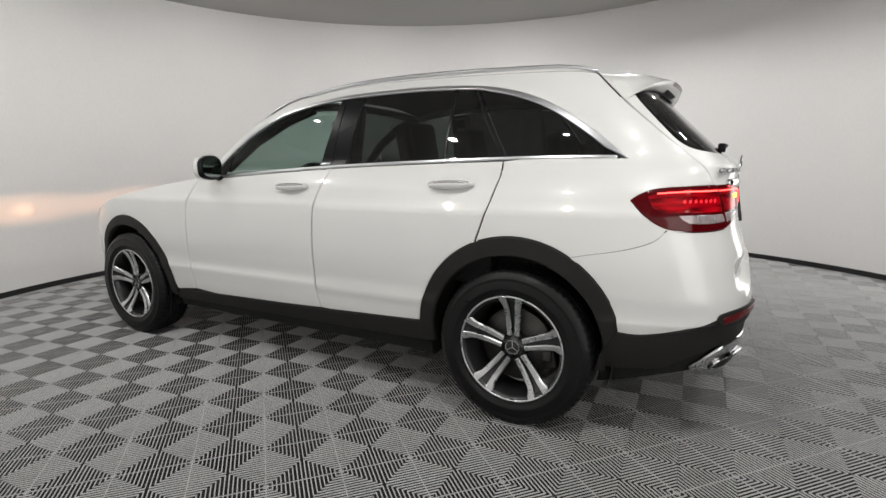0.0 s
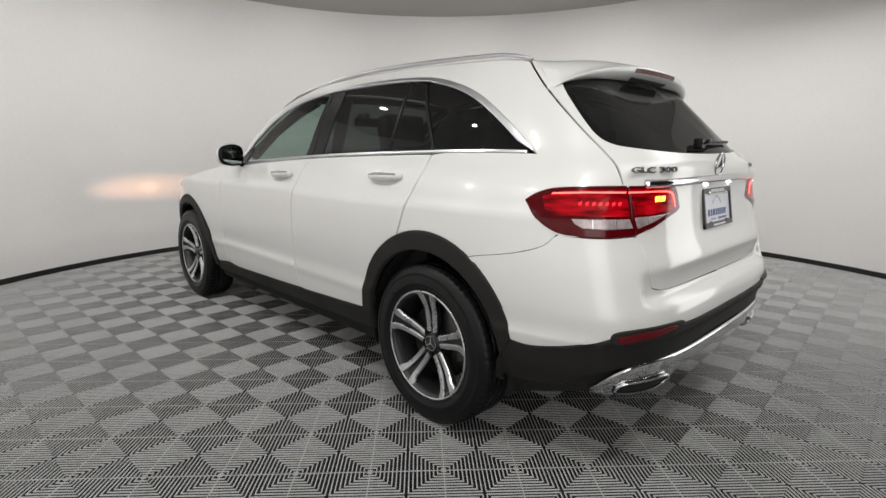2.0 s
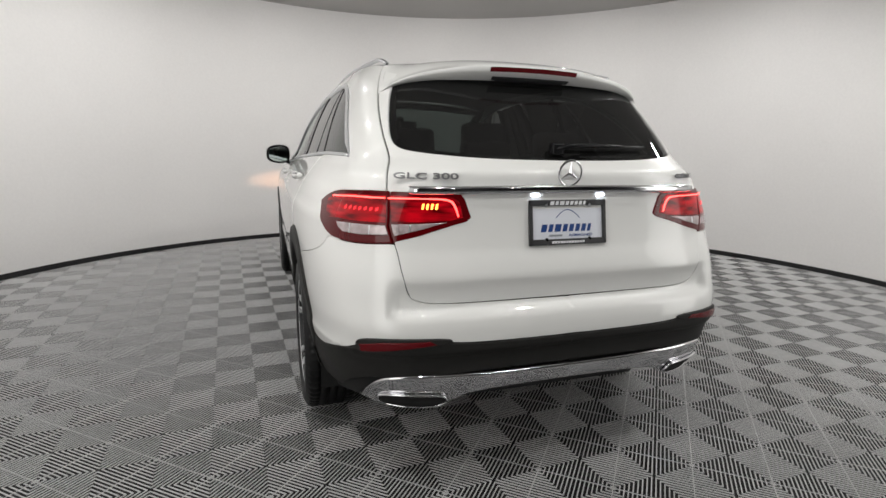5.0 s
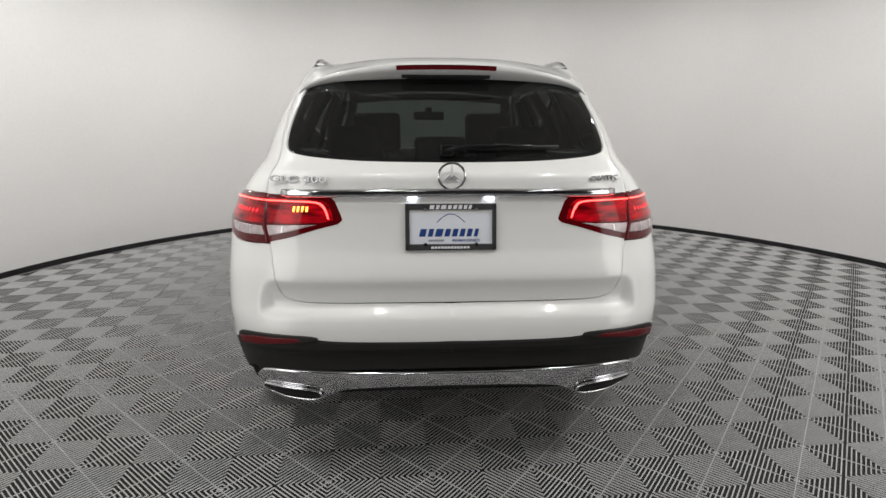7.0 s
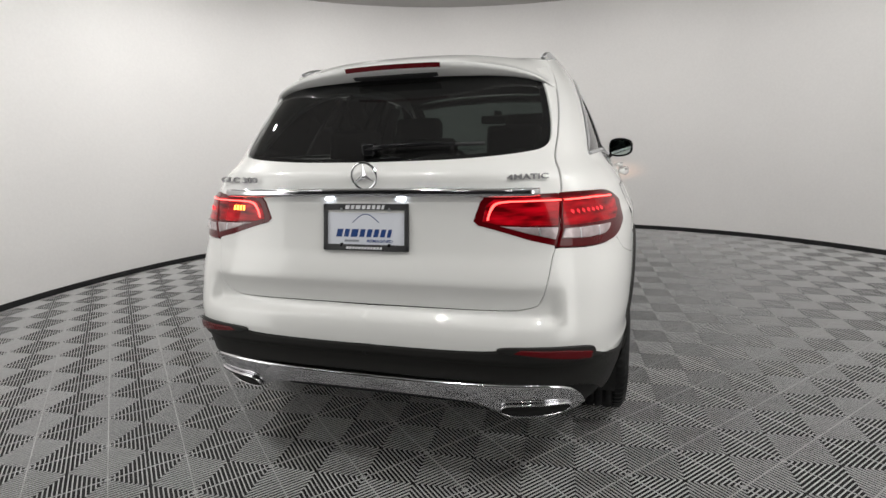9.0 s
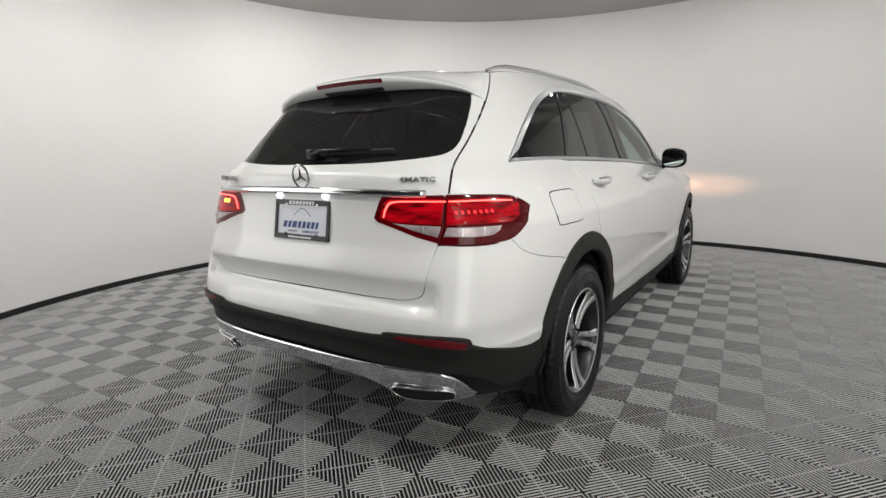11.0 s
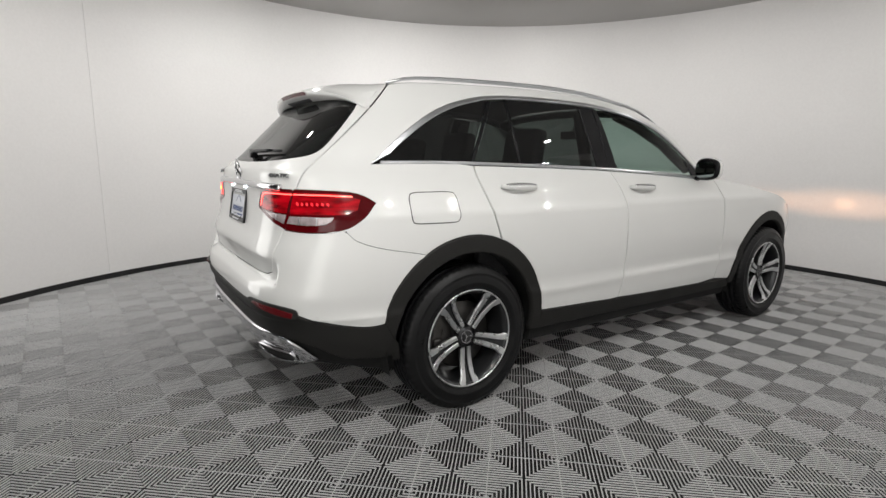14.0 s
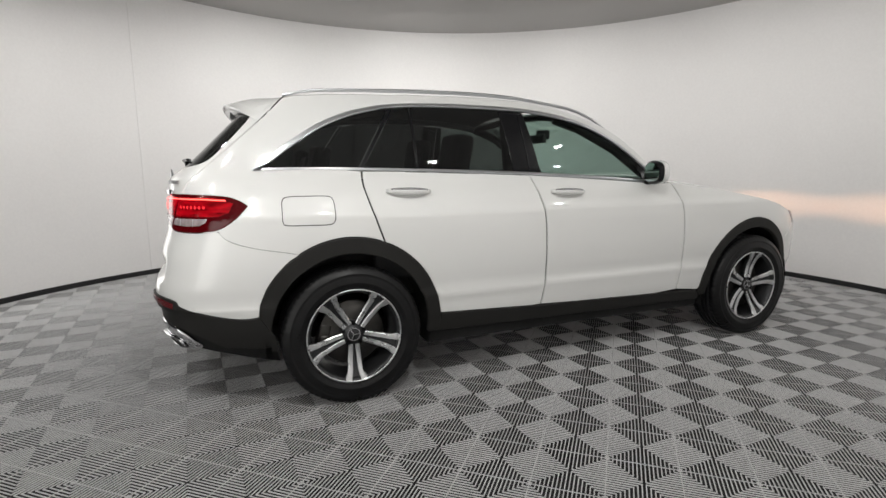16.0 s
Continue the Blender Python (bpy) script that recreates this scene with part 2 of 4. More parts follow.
def disc(name, r, z, thick, mat, label, category):
    bm = bmesh.new()
    bmesh.ops.create_cone(bm, cap_ends=True, segments=128, radius1=r, radius2=r, depth=thick, matrix=Matrix.Translation((*ROOM, z)))
    return tagged(part(name, bm, mat, None, "", False), label, category, kind="structure")


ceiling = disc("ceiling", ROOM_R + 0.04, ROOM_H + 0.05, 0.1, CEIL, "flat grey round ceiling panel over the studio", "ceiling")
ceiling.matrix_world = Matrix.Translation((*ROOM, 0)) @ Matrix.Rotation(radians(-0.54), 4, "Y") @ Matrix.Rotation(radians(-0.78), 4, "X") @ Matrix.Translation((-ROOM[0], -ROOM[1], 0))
floor = disc("floor", ROOM_R + 0.04, -0.0660, 0.1, SLAB, "slab under the grey ribbed plastic floor tiles, near-black for the shaded gaps", "floor")
# the dim hall beyond the drive-in opening
for name, size, at in (("wall_hall_south", (7.2, .1, 3.5), (.33, -6.6, 1.6)), ("wall_hall_west", (.1, 4.2, 3.5), (-3.3, -4.55, 1.6)), ("wall_hall_east", (.1, 4.2, 3.5), (3.96, -4.55, 1.6))):
    tagged(part(name, box(bmesh.new(), size, at), HALLDARK, None, "", False), "plain dark wall of the hall beyond the entrance", "wall", kind="structure")
tagged(part("ceiling_hall", box(bmesh.new(), (7.2, 4.2, .1), (.33, -4.55, 3.40)), HALLDARK, None, "", False), "plain dark ceiling of the hall", "ceiling", kind="structure")
tagged(part("floor_hall", box(bmesh.new(), (7.2, 4.2, .1), (.33, -4.55, -.122)), SLAB, None, "", False), "dark floor of the hall beyond the entrance", "floor", kind="structure")
bm = bmesh.new()
box(bm, (.006, .022, 3.0), (ROOM_R - .002, 0, 1.55), bevel=.002)
bmesh.ops.transform(bm, matrix=Matrix.Translation((*ROOM, 0)) @ Matrix.Rotation(math.atan2(-1.44 - ROOM[1], -3.34 - ROOM[0]), 4, "Z"), verts=bm.verts)
part("wall_seam", bm, WALL, wall, "sewn seam of the wall fabric", False)


# ---- the car: body surface ----
# y points to the nose, the rear axle is y = 0; each table gives (height, value).
WIDTH = [(.20, .84), (.30, .868), (.42, .900), (.50, .911), (.525, .9165), (.548, .9185), (.570, .9150), (.60, .9155), (.66, .9225), (.75, .929), (.90, .9305), (.965, .9265), (.982, .9240), (.992, .9180), (1.012, .9070), (1.08, .876), (1.14, .835), (1.2, .790),
         (1.28, .761), (1.4, .714), (1.5, .666), (1.56, .630), (1.64, .57)]
REAR = [(.20, -.82), (.33, -.875), (.45, -.908), (.52, -.914), (.540, -.9175), (.549, -.931), (.565, -.934), (.60, -.935), (.645, -.930), (.72, -.909), (.80, -.893), (.842, -.882), (.905, -.862), (1.0, -.848),
        (1.10, -.842), (1.163, -.836), (1.2, -.795), (1.3, -.69), (1.45, -.54), (1.56, -.44), (1.64, -.36)]
SQUARE = [(.3, 5.4), (.60, 6.2), (.75, 6.1), (.92, 5.6), (1.05, 5.5), (1.2, 5.2), (1.35, 5.8), (1.5, 6.2)]
LEDGE = [(.660, 0), (.672, .0015), (.680, .006), (.690, .029), (.698, .0335), (.712, .034), (.76, .0190), (.792, .0045), (.802, .0012), (.815, 0), (.84, 0)]
NOSE = [(.2, 3.55), (.5, 3.68), (.75, 3.68), (.95, 3.55), (1.1, 3.3)]
Y1, Y2, NOSE_N = 0.9, 2.0, 4.8
AXLES, HUB_Z = (0.0, 2.895), 0.362


def table(tab, v):
    """Cubic through a short table, flat beyond its ends."""
    if v <= tab[0][0]:
        return tab[0][1]
    if v >= tab[-1][0]:
        return tab[-1][1]
    i = 0
    while v > tab[i + 1][0]:
        i += 1
    (a, fa), (b, fb) = tab[i], tab[i + 1]
    s = (fb - fa) / (b - a)
    sa = s if i == 0 else (fb - tab[i - 1][1]) / (b - tab[i - 1][0])
    sb = s if i + 2 >= len(tab) else (tab[i + 2][1] - fa) / (tab[i + 2][0] - a)
    h, u = b - a, (v - a) / (b - a)
    return (fa * (1 + 2 * u) + sa * h * u) * (1 - u) ** 2 + (fb * (3 - 2 * u) - sb * h * (1 - u)) * u * u


def recess(x, z):
    """How far the tailgate's lower part lies in front of the bumper."""
    if not .655 < z < .845:
        return 0.0
    w = max(0.0, min(1.0, (.69 - abs(x)) / .06))
    return table(LEDGE, z) * w * w * (3 - 2 * w)


def flank(q, z):
    """A point of the body: q is y along the side and runs on round the corners, gaining y and losing x."""
    a = table(WIDTH, z)
    if Y1 <= q <= Y2:
        return Vector((a, q, z))
    if q < Y1:
        n, b = table(SQUARE, z), Y1 - table(REAR, z)
    else:
        n, b = NOSE_N, table(NOSE, z) - Y2
    far = Y1 - q if q < Y1 else q - Y2
    lo, hi = 0.0, math.pi / 2
    for _ in range(26):
        t = (lo + hi) / 2
        x, d = a * math.cos(t) ** (2 / n), b * math.sin(t) ** (2 / n)
        if d + a - x < far:
            lo = t
        else:
            hi = t
    return Vector((x, Y1 - d + recess(x, z) if q < Y1 else Y2 + d, z))


def stern(x, z):
    """A point of the body's rear face."""
    a, n, b = table(WIDTH, z), table(SQUARE, z), Y1 - table(REAR, z)
    return Vector((x, Y1 - b * max(0.0, 1 - min(1.0, abs(x) / a) ** n) ** (1 / n) + recess(x, z), z))


def centre_q(z):
    return table(REAR, z) - table(WIDTH, z)


ROOF_Z = [(-.60, 1.572), (-.26, 1.606), (0, 1.625), (.5, 1.644), (1.0, 1.642), (1.4, 1.618), (1.6, 1.58)]
ROOF_EDGE = [(-.33, 1.574), (-.25, 1.587), (.1, 1.604), (.6, 1.619), (1.0, 1.616), (1.3, 1.589), (1.6, 1.505), (1.8, 1.400), (1.95, 1.275), (2.10, 1.138)]


def normal_at(surface, u, v, h=0.003):
    du = surface(u + h, v) - surface(u - h, v)
    dv = surface(u, v + h) - surface(u, v - h)
    n = du.cross(dv)
    return n.normalized() if n.length > 1e-9 else Vector((1, 0, 0))


# ---- panels cut out of a surface ----
def resample(pts, step):
    out = []
    for (ax, ay), (bx, by) in zip(pts, pts[1:] + pts[:1]):
        n = max(1, math.ceil(math.hypot(bx - ax, by - ay) / step))
        out += [(ax + (bx - ax) * k / n, ay + (by - ay) * k / n) for k in range(n)]
    return out


def signed_area(pts):
    return sum(a[0] * b[1] - b[0] * a[1] for a, b in zip(pts, pts[1:] + pts[:1])) / 2


def inset(pts, d):
    out, n = [], len(pts)
    for i in range(n):
        (ax, ay), (bx, by), (cx, cy) = pts[i - 1], pts[i], pts[(i + 1) % n]
        e1, e2 = Vector((bx - ax, by - ay)), Vector((cx - bx, cy - by))
        n1, n2 = Vector((-e1.y, e1.x)).normalized(), Vector((-e2.y, e2.x)).normalized()
        m = n1 + n2
        m = m / max(0.35, m.length_squared / 2) if m.length > 1e-6 else n1
        out.append((bx + m.x * d, by + m.y * d))
    return out


def panel_mesh(name, outline, surface, step=0.04, out=0.0, thick=0.012, edge=0.002, mirror=False, double=False, bulge=None, flip=False):
    """A sheet with rolled edges in the surface's two coordinates; mirror lays it on the other side, double joins both halves at x = 0."""
    from mathutils.geometry import delaunay_2d_cdt
    rim = resample(list(outline), step)
    if signed_area(rim) < 0:
        rim.reverse()
    inner = inset(rim, edge)
    pts = [Vector(p) for p in inner]
    edges = [(i, (i + 1) % len(pts)) for i in range(len(pts))]
    xs, ys = [p[0] for p in inner], [p[1] for p in inner]
    seg = np.array(inner)
    seg2 = np.roll(seg, -1, axis=0)
    gx = np.arange(min(xs), max(xs), step)
    gy = np.arange(min(ys), max(ys), step)
    for j, y in enumerate(gy):
        for x in gx:
            p = np.array([x + (step / 2 if j % 2 else 0), y])
            cross = ((seg[:, 1] > p[1]) != (seg2[:, 1] > p[1])) & (p[0] < (seg2[:, 0] - seg[:, 0]) * (p[1] - seg[:, 1]) / (seg2[:, 1] - seg[:, 1] + 1e-12) + seg[:, 0])
            if cross.sum() % 2 == 0:
                continue
            d = seg2 - seg
            t = np.clip(((p - seg) * d).sum(1) / ((d * d).sum(1) + 1e-12), 0, 1)
            if np.hypot(*(seg + d * t[:, None] - p).T).min() > 0.45 * step:
                pts.append(Vector(p))
    co, _, tris, *_ = delaunay_2d_cdt(pts, edges, [], 1, 1e-5)
    verts, norms, faces = [], [], []
    sign = -1 if mirror else 1

    def put(p, depth, lean=None):
        n = normal_at(surface, *p)
        if flip:
            n = -n
        s = surface(*p) + n * (out + depth + (bulge(*p) if bulge else 0))
        if lean is not None:
            n = (n + lean).normalized()
        verts.append((s.x * sign, s.y, s.z))
        norms.append((n.x * sign, n.y, n.z))
        return len(verts) - 1

    ids = [put(p, 0.0) for p in co]
    turned = (sign < 0) != flip
    faces += [tuple(ids[k] for k in (f[::-1] if turned else f)) for f in tris]
    m = len(rim)
    first = []
    for p, q in zip(inner, rim):
        k = min(range(len(co)), key=lambda i: (co[i].x - p[0]) ** 2 + (co[i].y - p[1]) ** 2) if len(co) != len(pts) else len(first)
        first.append(ids[k])
    rings = [first]
    for depth in (-edge, -thick):
        ring = []
        for p, q in zip(inner, rim):
            side = (surface(*q) - surface(*p))
            side = side.normalized() if side.length > 1e-9 else Vector((0, 0, 0))
            ring.append(put(q, depth, side * (1.2 if depth == -edge else 30)))
        rings.append(ring)
    for a, b in zip(rings, rings[1:]):
        for i in range(m):
            j = (i + 1) % m
            f = (a[i], b[i], b[j], a[j])
            if double and abs(verts[a[i]][0]) < edge + 0.004 and abs(verts[a[j]][0]) < edge + 0.004:
                continue
            faces.append(f[::-1] if turned else f)
    if double:
        n0 = len(verts)
        for i in range(n0):
            if abs(verts[i][0]) < edge + 0.004:
                verts[i] = (0.0, verts[i][1], verts[i][2])
                norms[i] = tuple(Vector((0, norms[i][1], norms[i][2])).normalized())
        verts += [(-x, y, z) for x, y, z in verts]
        norms += [(-x, y, z) for x, y, z in norms]
        faces += [tuple(k + n0 for k in f[::-1]) for f in faces]
    me = bpy.data.meshes.new(name)
    me.from_pydata(verts, [], faces)
    me.validate()
    me.shade_smooth()
    if len(me.vertices) == len(norms):
        me.normals_split_custom_set_from_vertices(norms)
    return me


def panel(name, outline, surface, mat, parent, label="", **more):
    return part_mesh(name, panel_mesh(name, outline, surface, **more), mat, parent, label)


def arc(cx, cz, r, a0, a1, n=14):
    """Points of an arc, in degrees from +q towards up."""
    return [(cx + r * math.cos(radians(a0 + (a1 - a0) * k / n)), cz + r * math.sin(radians(a0 + (a1 - a0) * k / n))) for k in range(n + 1)]


car = thing("car", "white crossover with black cladding and lit tail lights on tiles", "car")

# Outlines on the flank in (q, height).
DLO_TOP = spline([(-.497, 1.203), (-.328, 1.322), (-.128, 1.440), (.065, 1.513), (.286, 1.556), (.593, 1.573), (.98, 1.570), (1.20, 1.555), (1.41, 1.522), (1.60, 1.463),
                  (1.78, 1.363), (1.95, 1.230), (2.04, 1.135)], 5)
DLO_LOW = spline([(-.497, 1.203), (-.20, 1.206), (.08, 1.203), (.6, 1.190), (1.09, 1.172), (1.6, 1.142), (1.92, 1.118), (2.04, 1.110)], 4)


def on_curve(curve, q):
    best = None
    for (a, za), (b, zb) in zip(curve, curve[1:]):
        if min(a, b) <= q <= max(a, b):
            best = za + (zb - za) * (q - a) / (b - a + 1e-9)
    return best


def low_z(q):
    return on_curve(DLO_LOW, q) or 1.11


def top_z(q):
    return on_curve(DLO_TOP, q) or 1.14


DOOR_REAR = spline([(.082, 1.196), (.079, 1.116), (.118, .966), (.157, .856), (.166, .832)], 5)
DOOR_MID = spline([(1.072, 1.166), (1.108, 1.03), (1.128, .85), (1.138, .60), (1.128, .47), (1.118, .412)], 5)
DOOR_FRONT = spline([(2.12, 1.108), (2.165, 1.0), (2.19, .85), (2.203, .6), (2.19, .40)], 5)
SILL = [(.475, .434), (1.118, .408), (2.38, .378)]


def sill_z(q):
    return on_curve(SILL, q) or .40


ARCH_R = arc(-.018, .384, .496, 8, 150, 70)
ARCH_F = arc(2.895, .365, .495, 30, 176, 22)
GAP = 0.0052
TG_SEAM = spline([(-.328, 1.574), (-.474, 1.45), (-.68, 1.302), (-.88, 1.170), (-.965, 1.098)], 6)
LAMP_TOP = spline([(-.524, 1.040), (-.57, 1.066), (-.65, 1.086), (-.83, 1.094), (-.985, 1.096)], 5)
LAMP_LOW = spline([(-.524, 1.040), (-.59, .985), (-.68, .938), (-.78, .922), (-.93, .918), (-1.095, .923)], 5)
BLACK_LINE = spline([(-.458, .523), (-.50, .507), (-.59, .505), (-.73, .527), (-.86, .552), (-.98, .583), (-1.10, .603), (-1.20, .612), (-1.30, .606), (-1.42, .592), (-1.60, .586), (-1.84, .584)], 4)


SEAM_B = spline([(-.247, .793), (-.31, .812), (-.50, .845), (-.64, .882), (-.70, .924)], 4)


GATE_LOW = spline([(-1.70, .709), (-1.36, .712), (-1.26, .722), (-1.205, .746), (-1.160, .82), (-1.125, .88), (-1.10, .918)], 5)


def shift(pts, dq=0.0, dz=0.0):
    return [(q + dq, z + dz) for q, z in pts]


for mirror, side in ((False, "right"), (True, "left")):
    # side panel with the roof frame, the pillar and the quarter
    frame_top = [(-.2 + .05 * k, table(ROOF_EDGE, -.2 + .05 * k)) for k in range(46)]
    a1 = [p for p in ARCH_R if p[0] < .164 - GAP and p[1] > .80]
    outline = ([(2.10, 1.118)] + DLO_TOP[::-1] + [p for p in DLO_LOW if p[0] < .075] + shift(DOOR_REAR, -GAP)
               + a1 + shift(SEAM_B, 0, .0012)
               + LAMP_LOW[::-1][9:] + LAMP_TOP[1:] + shift(TG_SEAM[::-1], GAP)
               + [(-.25, 1.586)] + frame_top)
    panel("side_panel", outline, flank, PAINT, car, mirror=mirror, step=.034)
    # doors
    rear_door = (shift(DOOR_REAR, GAP) + [p for p in ARCH_R if p[0] > .168 + GAP][::-1] + [(.478, .434)] + [(q, sill_z(q)) for q in (.7, .9, 1.05)]
                 + shift(DOOR_MID[::-1], -GAP) + [(q, low_z(q) - .006) for q in (.95, .8, .6, .4, .2)])
    d1 = panel("rear_door", rear_door, flank, PAINT, car, mirror=mirror, step=.034)
    front_door = (shift(DOOR_MID, GAP) + [(q, sill_z(q)) for q in (1.4, 1.7, 2.0)] + shift(DOOR_FRONT[::-1], -GAP)
                  + [(q, low_z(q) - .006) for q in (2.0, 1.8, 1.6, 1.4, 1.2)])
    d2 = panel("front_door", front_door, flank, PAINT, car, mirror=mirror, step=.034)
    fender = (shift(DOOR_FRONT, GAP) + [(2.39, .378)] + [p for p in ARCH_F[::-1]] + [(3.33, .70), (3.50, .80), (3.42, .885), (3.2, .945), (3.0, .985), (2.6, 1.050), (2.3, 1.092), (2.16, 1.112)])
    panel("front_fender", fender, flank, PAINT, car, mirror=mirror, step=.034)
    front_bumper = [(3.33, .69)] + arc(2.895, .365, .495, 40, -5, 8) + [(3.42, .30), (4.3, .30), (4.3, .60), (3.6, .77), (3.50, .79)]
    panel("front_bumper", front_bumper, flank, PAINT, car, mirror=mirror, step=.06)
    panel("headlight", [(3.515, .81), (3.45, .885), (3.65, .865), (4.1, .77), (4.1, .70), (3.62, .785)], flank, CLEARLENS, car, "clear headlamp", mirror=mirror, step=.05, out=.002)
    # cladding
    ring = [p for p in arc(-.018, .384, .494, 0, 158, 26)] + [(-.488, .512)] + [(-.42, .40), (-.405, .33)] + arc(-.012, .374, .420, 186, -6, 26) + [(.47, .33)]
    panel("arch_trim", ring, flank, CLAD, car, "matt black arch cladding", mirror=mirror, step=.03, out=.010, thick=.03, edge=.008)
    ring = arc(2.895, .365, .493, -4, 176, 26) + [(2.41, .33)] + arc(2.895, .364, .424, 184, -6, 26)
    panel("arch_trim", ring, flank, CLAD, car, "matt black arch cladding", mirror=mirror, step=.03, out=.010, thick=.03, edge=.008)
    sill = [(.455, .322), (.46, .335), (.482, .430), (1.118, .404), (2.38, .374), (2.42, .33), (2.425, .305)]
    panel("sill_trim", sill, flank, CLAD, car, "matt black sill cladding", mirror=mirror, step=.045, out=.004, thick=.03, edge=.006)
    # tail lamps
    lamp = LAMP_TOP + [(-1.045, 1.0), (-1.092, .923)] + LAMP_LOW[::-1][1:-1]
    tl = panel("tail_light", lamp, flank, REDLENS, car, "lit red tail light with a clear lower band", mirror=mirror, step=.03, out=.004, edge=.006)
    inner_l = [(-.9885, 1.096), (-1.15, 1.096), (-1.285, 1.093), (-1.318, 1.072), (-1.375, 1.008), (-1.365, .992), (-1.294, .972), (-1.20, .945), (-1.0955, .924), (-1.0485, 1.0)]
    tl2 = panel("tail_light", inner_l, flank, REDLENS, car, "lit red tail light on the tailgate", mirror=mirror, step=.03, out=.004, edge=.006)
    panel("glow_field", [(-.605, 1.052), (-.70, 1.076), (-.985, 1.080), (-1.035, 1.0), (-1.043, .990), (-.69, .990), (-.63, 1.010)], flank, REDGLOW, tl, "glowing red field", mirror=mirror, step=.02, out=.006, thick=.004, edge=.002)
    panel("glow_field", [(-1.0, 1.080), (-1.15, 1.081), (-1.262, 1.078), (-1.30, 1.06), (-1.340, 1.008), (-1.30, .998), (-1.20, .994), (-1.066, .992)], flank, REDGLOW, tl2, "glowing red field", mirror=mirror, step=.02, out=.006, thick=.004, edge=.002)
    panel("light_band", [(-.645, 1.0655), (-.80, 1.0715), (-.985, 1.0725), (-.985, 1.0680), (-.80, 1.0670), (-.645, 1.0610)], flank, REDLIT, tl, "bright red band", mirror=mirror, step=.02, out=.0085, thick=.004, edge=.001)
    panel("light_band", spline([(-1.0, 1.0725), (-1.15, 1.0735), (-1.250, 1.0705), (-1.290, 1.050), (-1.322, 1.012)], 4) + spline([(-1.317, 1.011), (-1.284, 1.047), (-1.246, 1.0655), (-1.15, 1.0690), (-1.0, 1.0680)], 4), flank, REDLIT, tl2, "bright red band", mirror=mirror, step=.02, out=.0085, thick=.004, edge=.0008)
    panel("reverse_lens", [(-.765, .981), (-.90, .981), (-1.045, .981), (-1.068, .950), (-.93, .946), (-.82, .950), (-.782, .964)], flank, CLEARLENS, tl, "clear lower lens", mirror=mirror, step=.025, out=.008, thick=.005, edge=.003)
    panel("reverse_lens", [(-1.072, .985), (-1.20, .988), (-1.29, .992), (-1.20, .968), (-1.095, .947)], flank, CLEARLENS, tl2, "clear lower lens", mirror=mirror, step=.025, out=.008, thick=.005, edge=.003)
    for q in (-.86, -.97):
        panel("lens_divider", [(q, .9795), (q - .006, .9795), (q - .010, .948), (q - .004, .948)], flank, SATIN, tl, mirror=mirror, step=.02, out=.0095, thick=.004, edge=.001)
    for q in (-1.15,):
        panel("lens_divider", [(q, .984), (q - .006, .984), (q - .009, .962), (q - .003, .960)], flank, SATIN, tl2, mirror=mirror, step=.02, out=.0095, thick=.004, edge=.001)
    for k in range(7):
        q = -.775 - .031 * k
        panel("led_cell", [(q, 1.034), (q - .012, 1.040), (q - .018, 1.030), (q - .006, 1.024)], flank, LEDDIM, tl, "red light cell", mirror=mirror, step=.02, out=.0075, thick=.003, edge=.001)
    if mirror:
        for k in range(4):
            q = -1.160 - .018 * k
            panel("fog_light", [(q, 1.054), (q - .008, 1.055), (q - .013, 1.037), (q - .005, 1.036)], flank, AMBERLIT, tl2, "lit fog light bulb", mirror=mirror, step=.02, out=.009, thick=.004, edge=.001)
    # side windows
    rear_q = [(-.455, 1.217)] + [(q + .012, z - .016) for q, z in DLO_TOP if -.44 < q < .25] + [(.262, 1.528), (.068, 1.217), (-.1, 1.219), (-.3, 1.219)]
    panel("quarter_window", rear_q, flank, DARKGLASS, car, "dark privacy glass", mirror=mirror, step=.05, out=-.006, thick=.003, edge=.002)
    rd = [(.296, 1.528)] + [(q, top_z(q) - .018) for q in (.4, .55, .7, .85, .955)] + [(.985, low_z(.985) + .014)] + [(q, low_z(q) + .014) for q in (.8, .5, .3)] + [(.098, 1.217)]
    panel("rear_door_window", rd, flank, DARKGLASS, car, "dark privacy glass", mirror=mirror, step=.05, out=-.006, thick=.003, edge=.002)
    fd = [(1.115, 1.533)] + [(q, top_z(q) - .018) for q in (1.2, 1.3, 1.41, 1.5, 1.6, 1.7, 1.78, 1.86)] + [(1.90, 1.20), (1.90, low_z(1.90) + .014)] + [(q, low_z(q) + .014) for q in (1.7, 1.5, 1.3)] + [(1.165, low_z(1.165) + .014)]
    panel("front_door_window", fd, flank, GLASS, car, "clear green-tinted glass", mirror=mirror, step=.05, out=-.006, thick=.003, edge=.002)
    # black pillars between the panes
    panel("pillar_trim", [(.270, 1.530), (.292, 1.530), (.094, 1.214), (.072, 1.214)], flank, GLOSSBLACK, car, mirror=mirror, step=.05, out=-.003)
    panel("pillar_trim", [(.955, 1.545), (1.076, 1.540), (1.085, low_z(1.085) + .01), (.988, low_z(.988) + .01)], flank, GLOSSBLACK, car, mirror=mirror, step=.05, out=-.002)
    panel("pillar_trim", [(1.082, 1.540), (1.116, 1.536), (1.166, low_z(1.166) + .01), (1.091, low_z(1.091) + .01)], flank, GLOSSBLACK, car, mirror=mirror, step=.05, out=-.002)
    panel("pillar_trim", [(1.905, 1.235), (1.985, 1.165), (2.03, 1.118), (1.905, 1.128)], flank, GLOSSBLACK, car, mirror=mirror, step=.05, out=-.002)
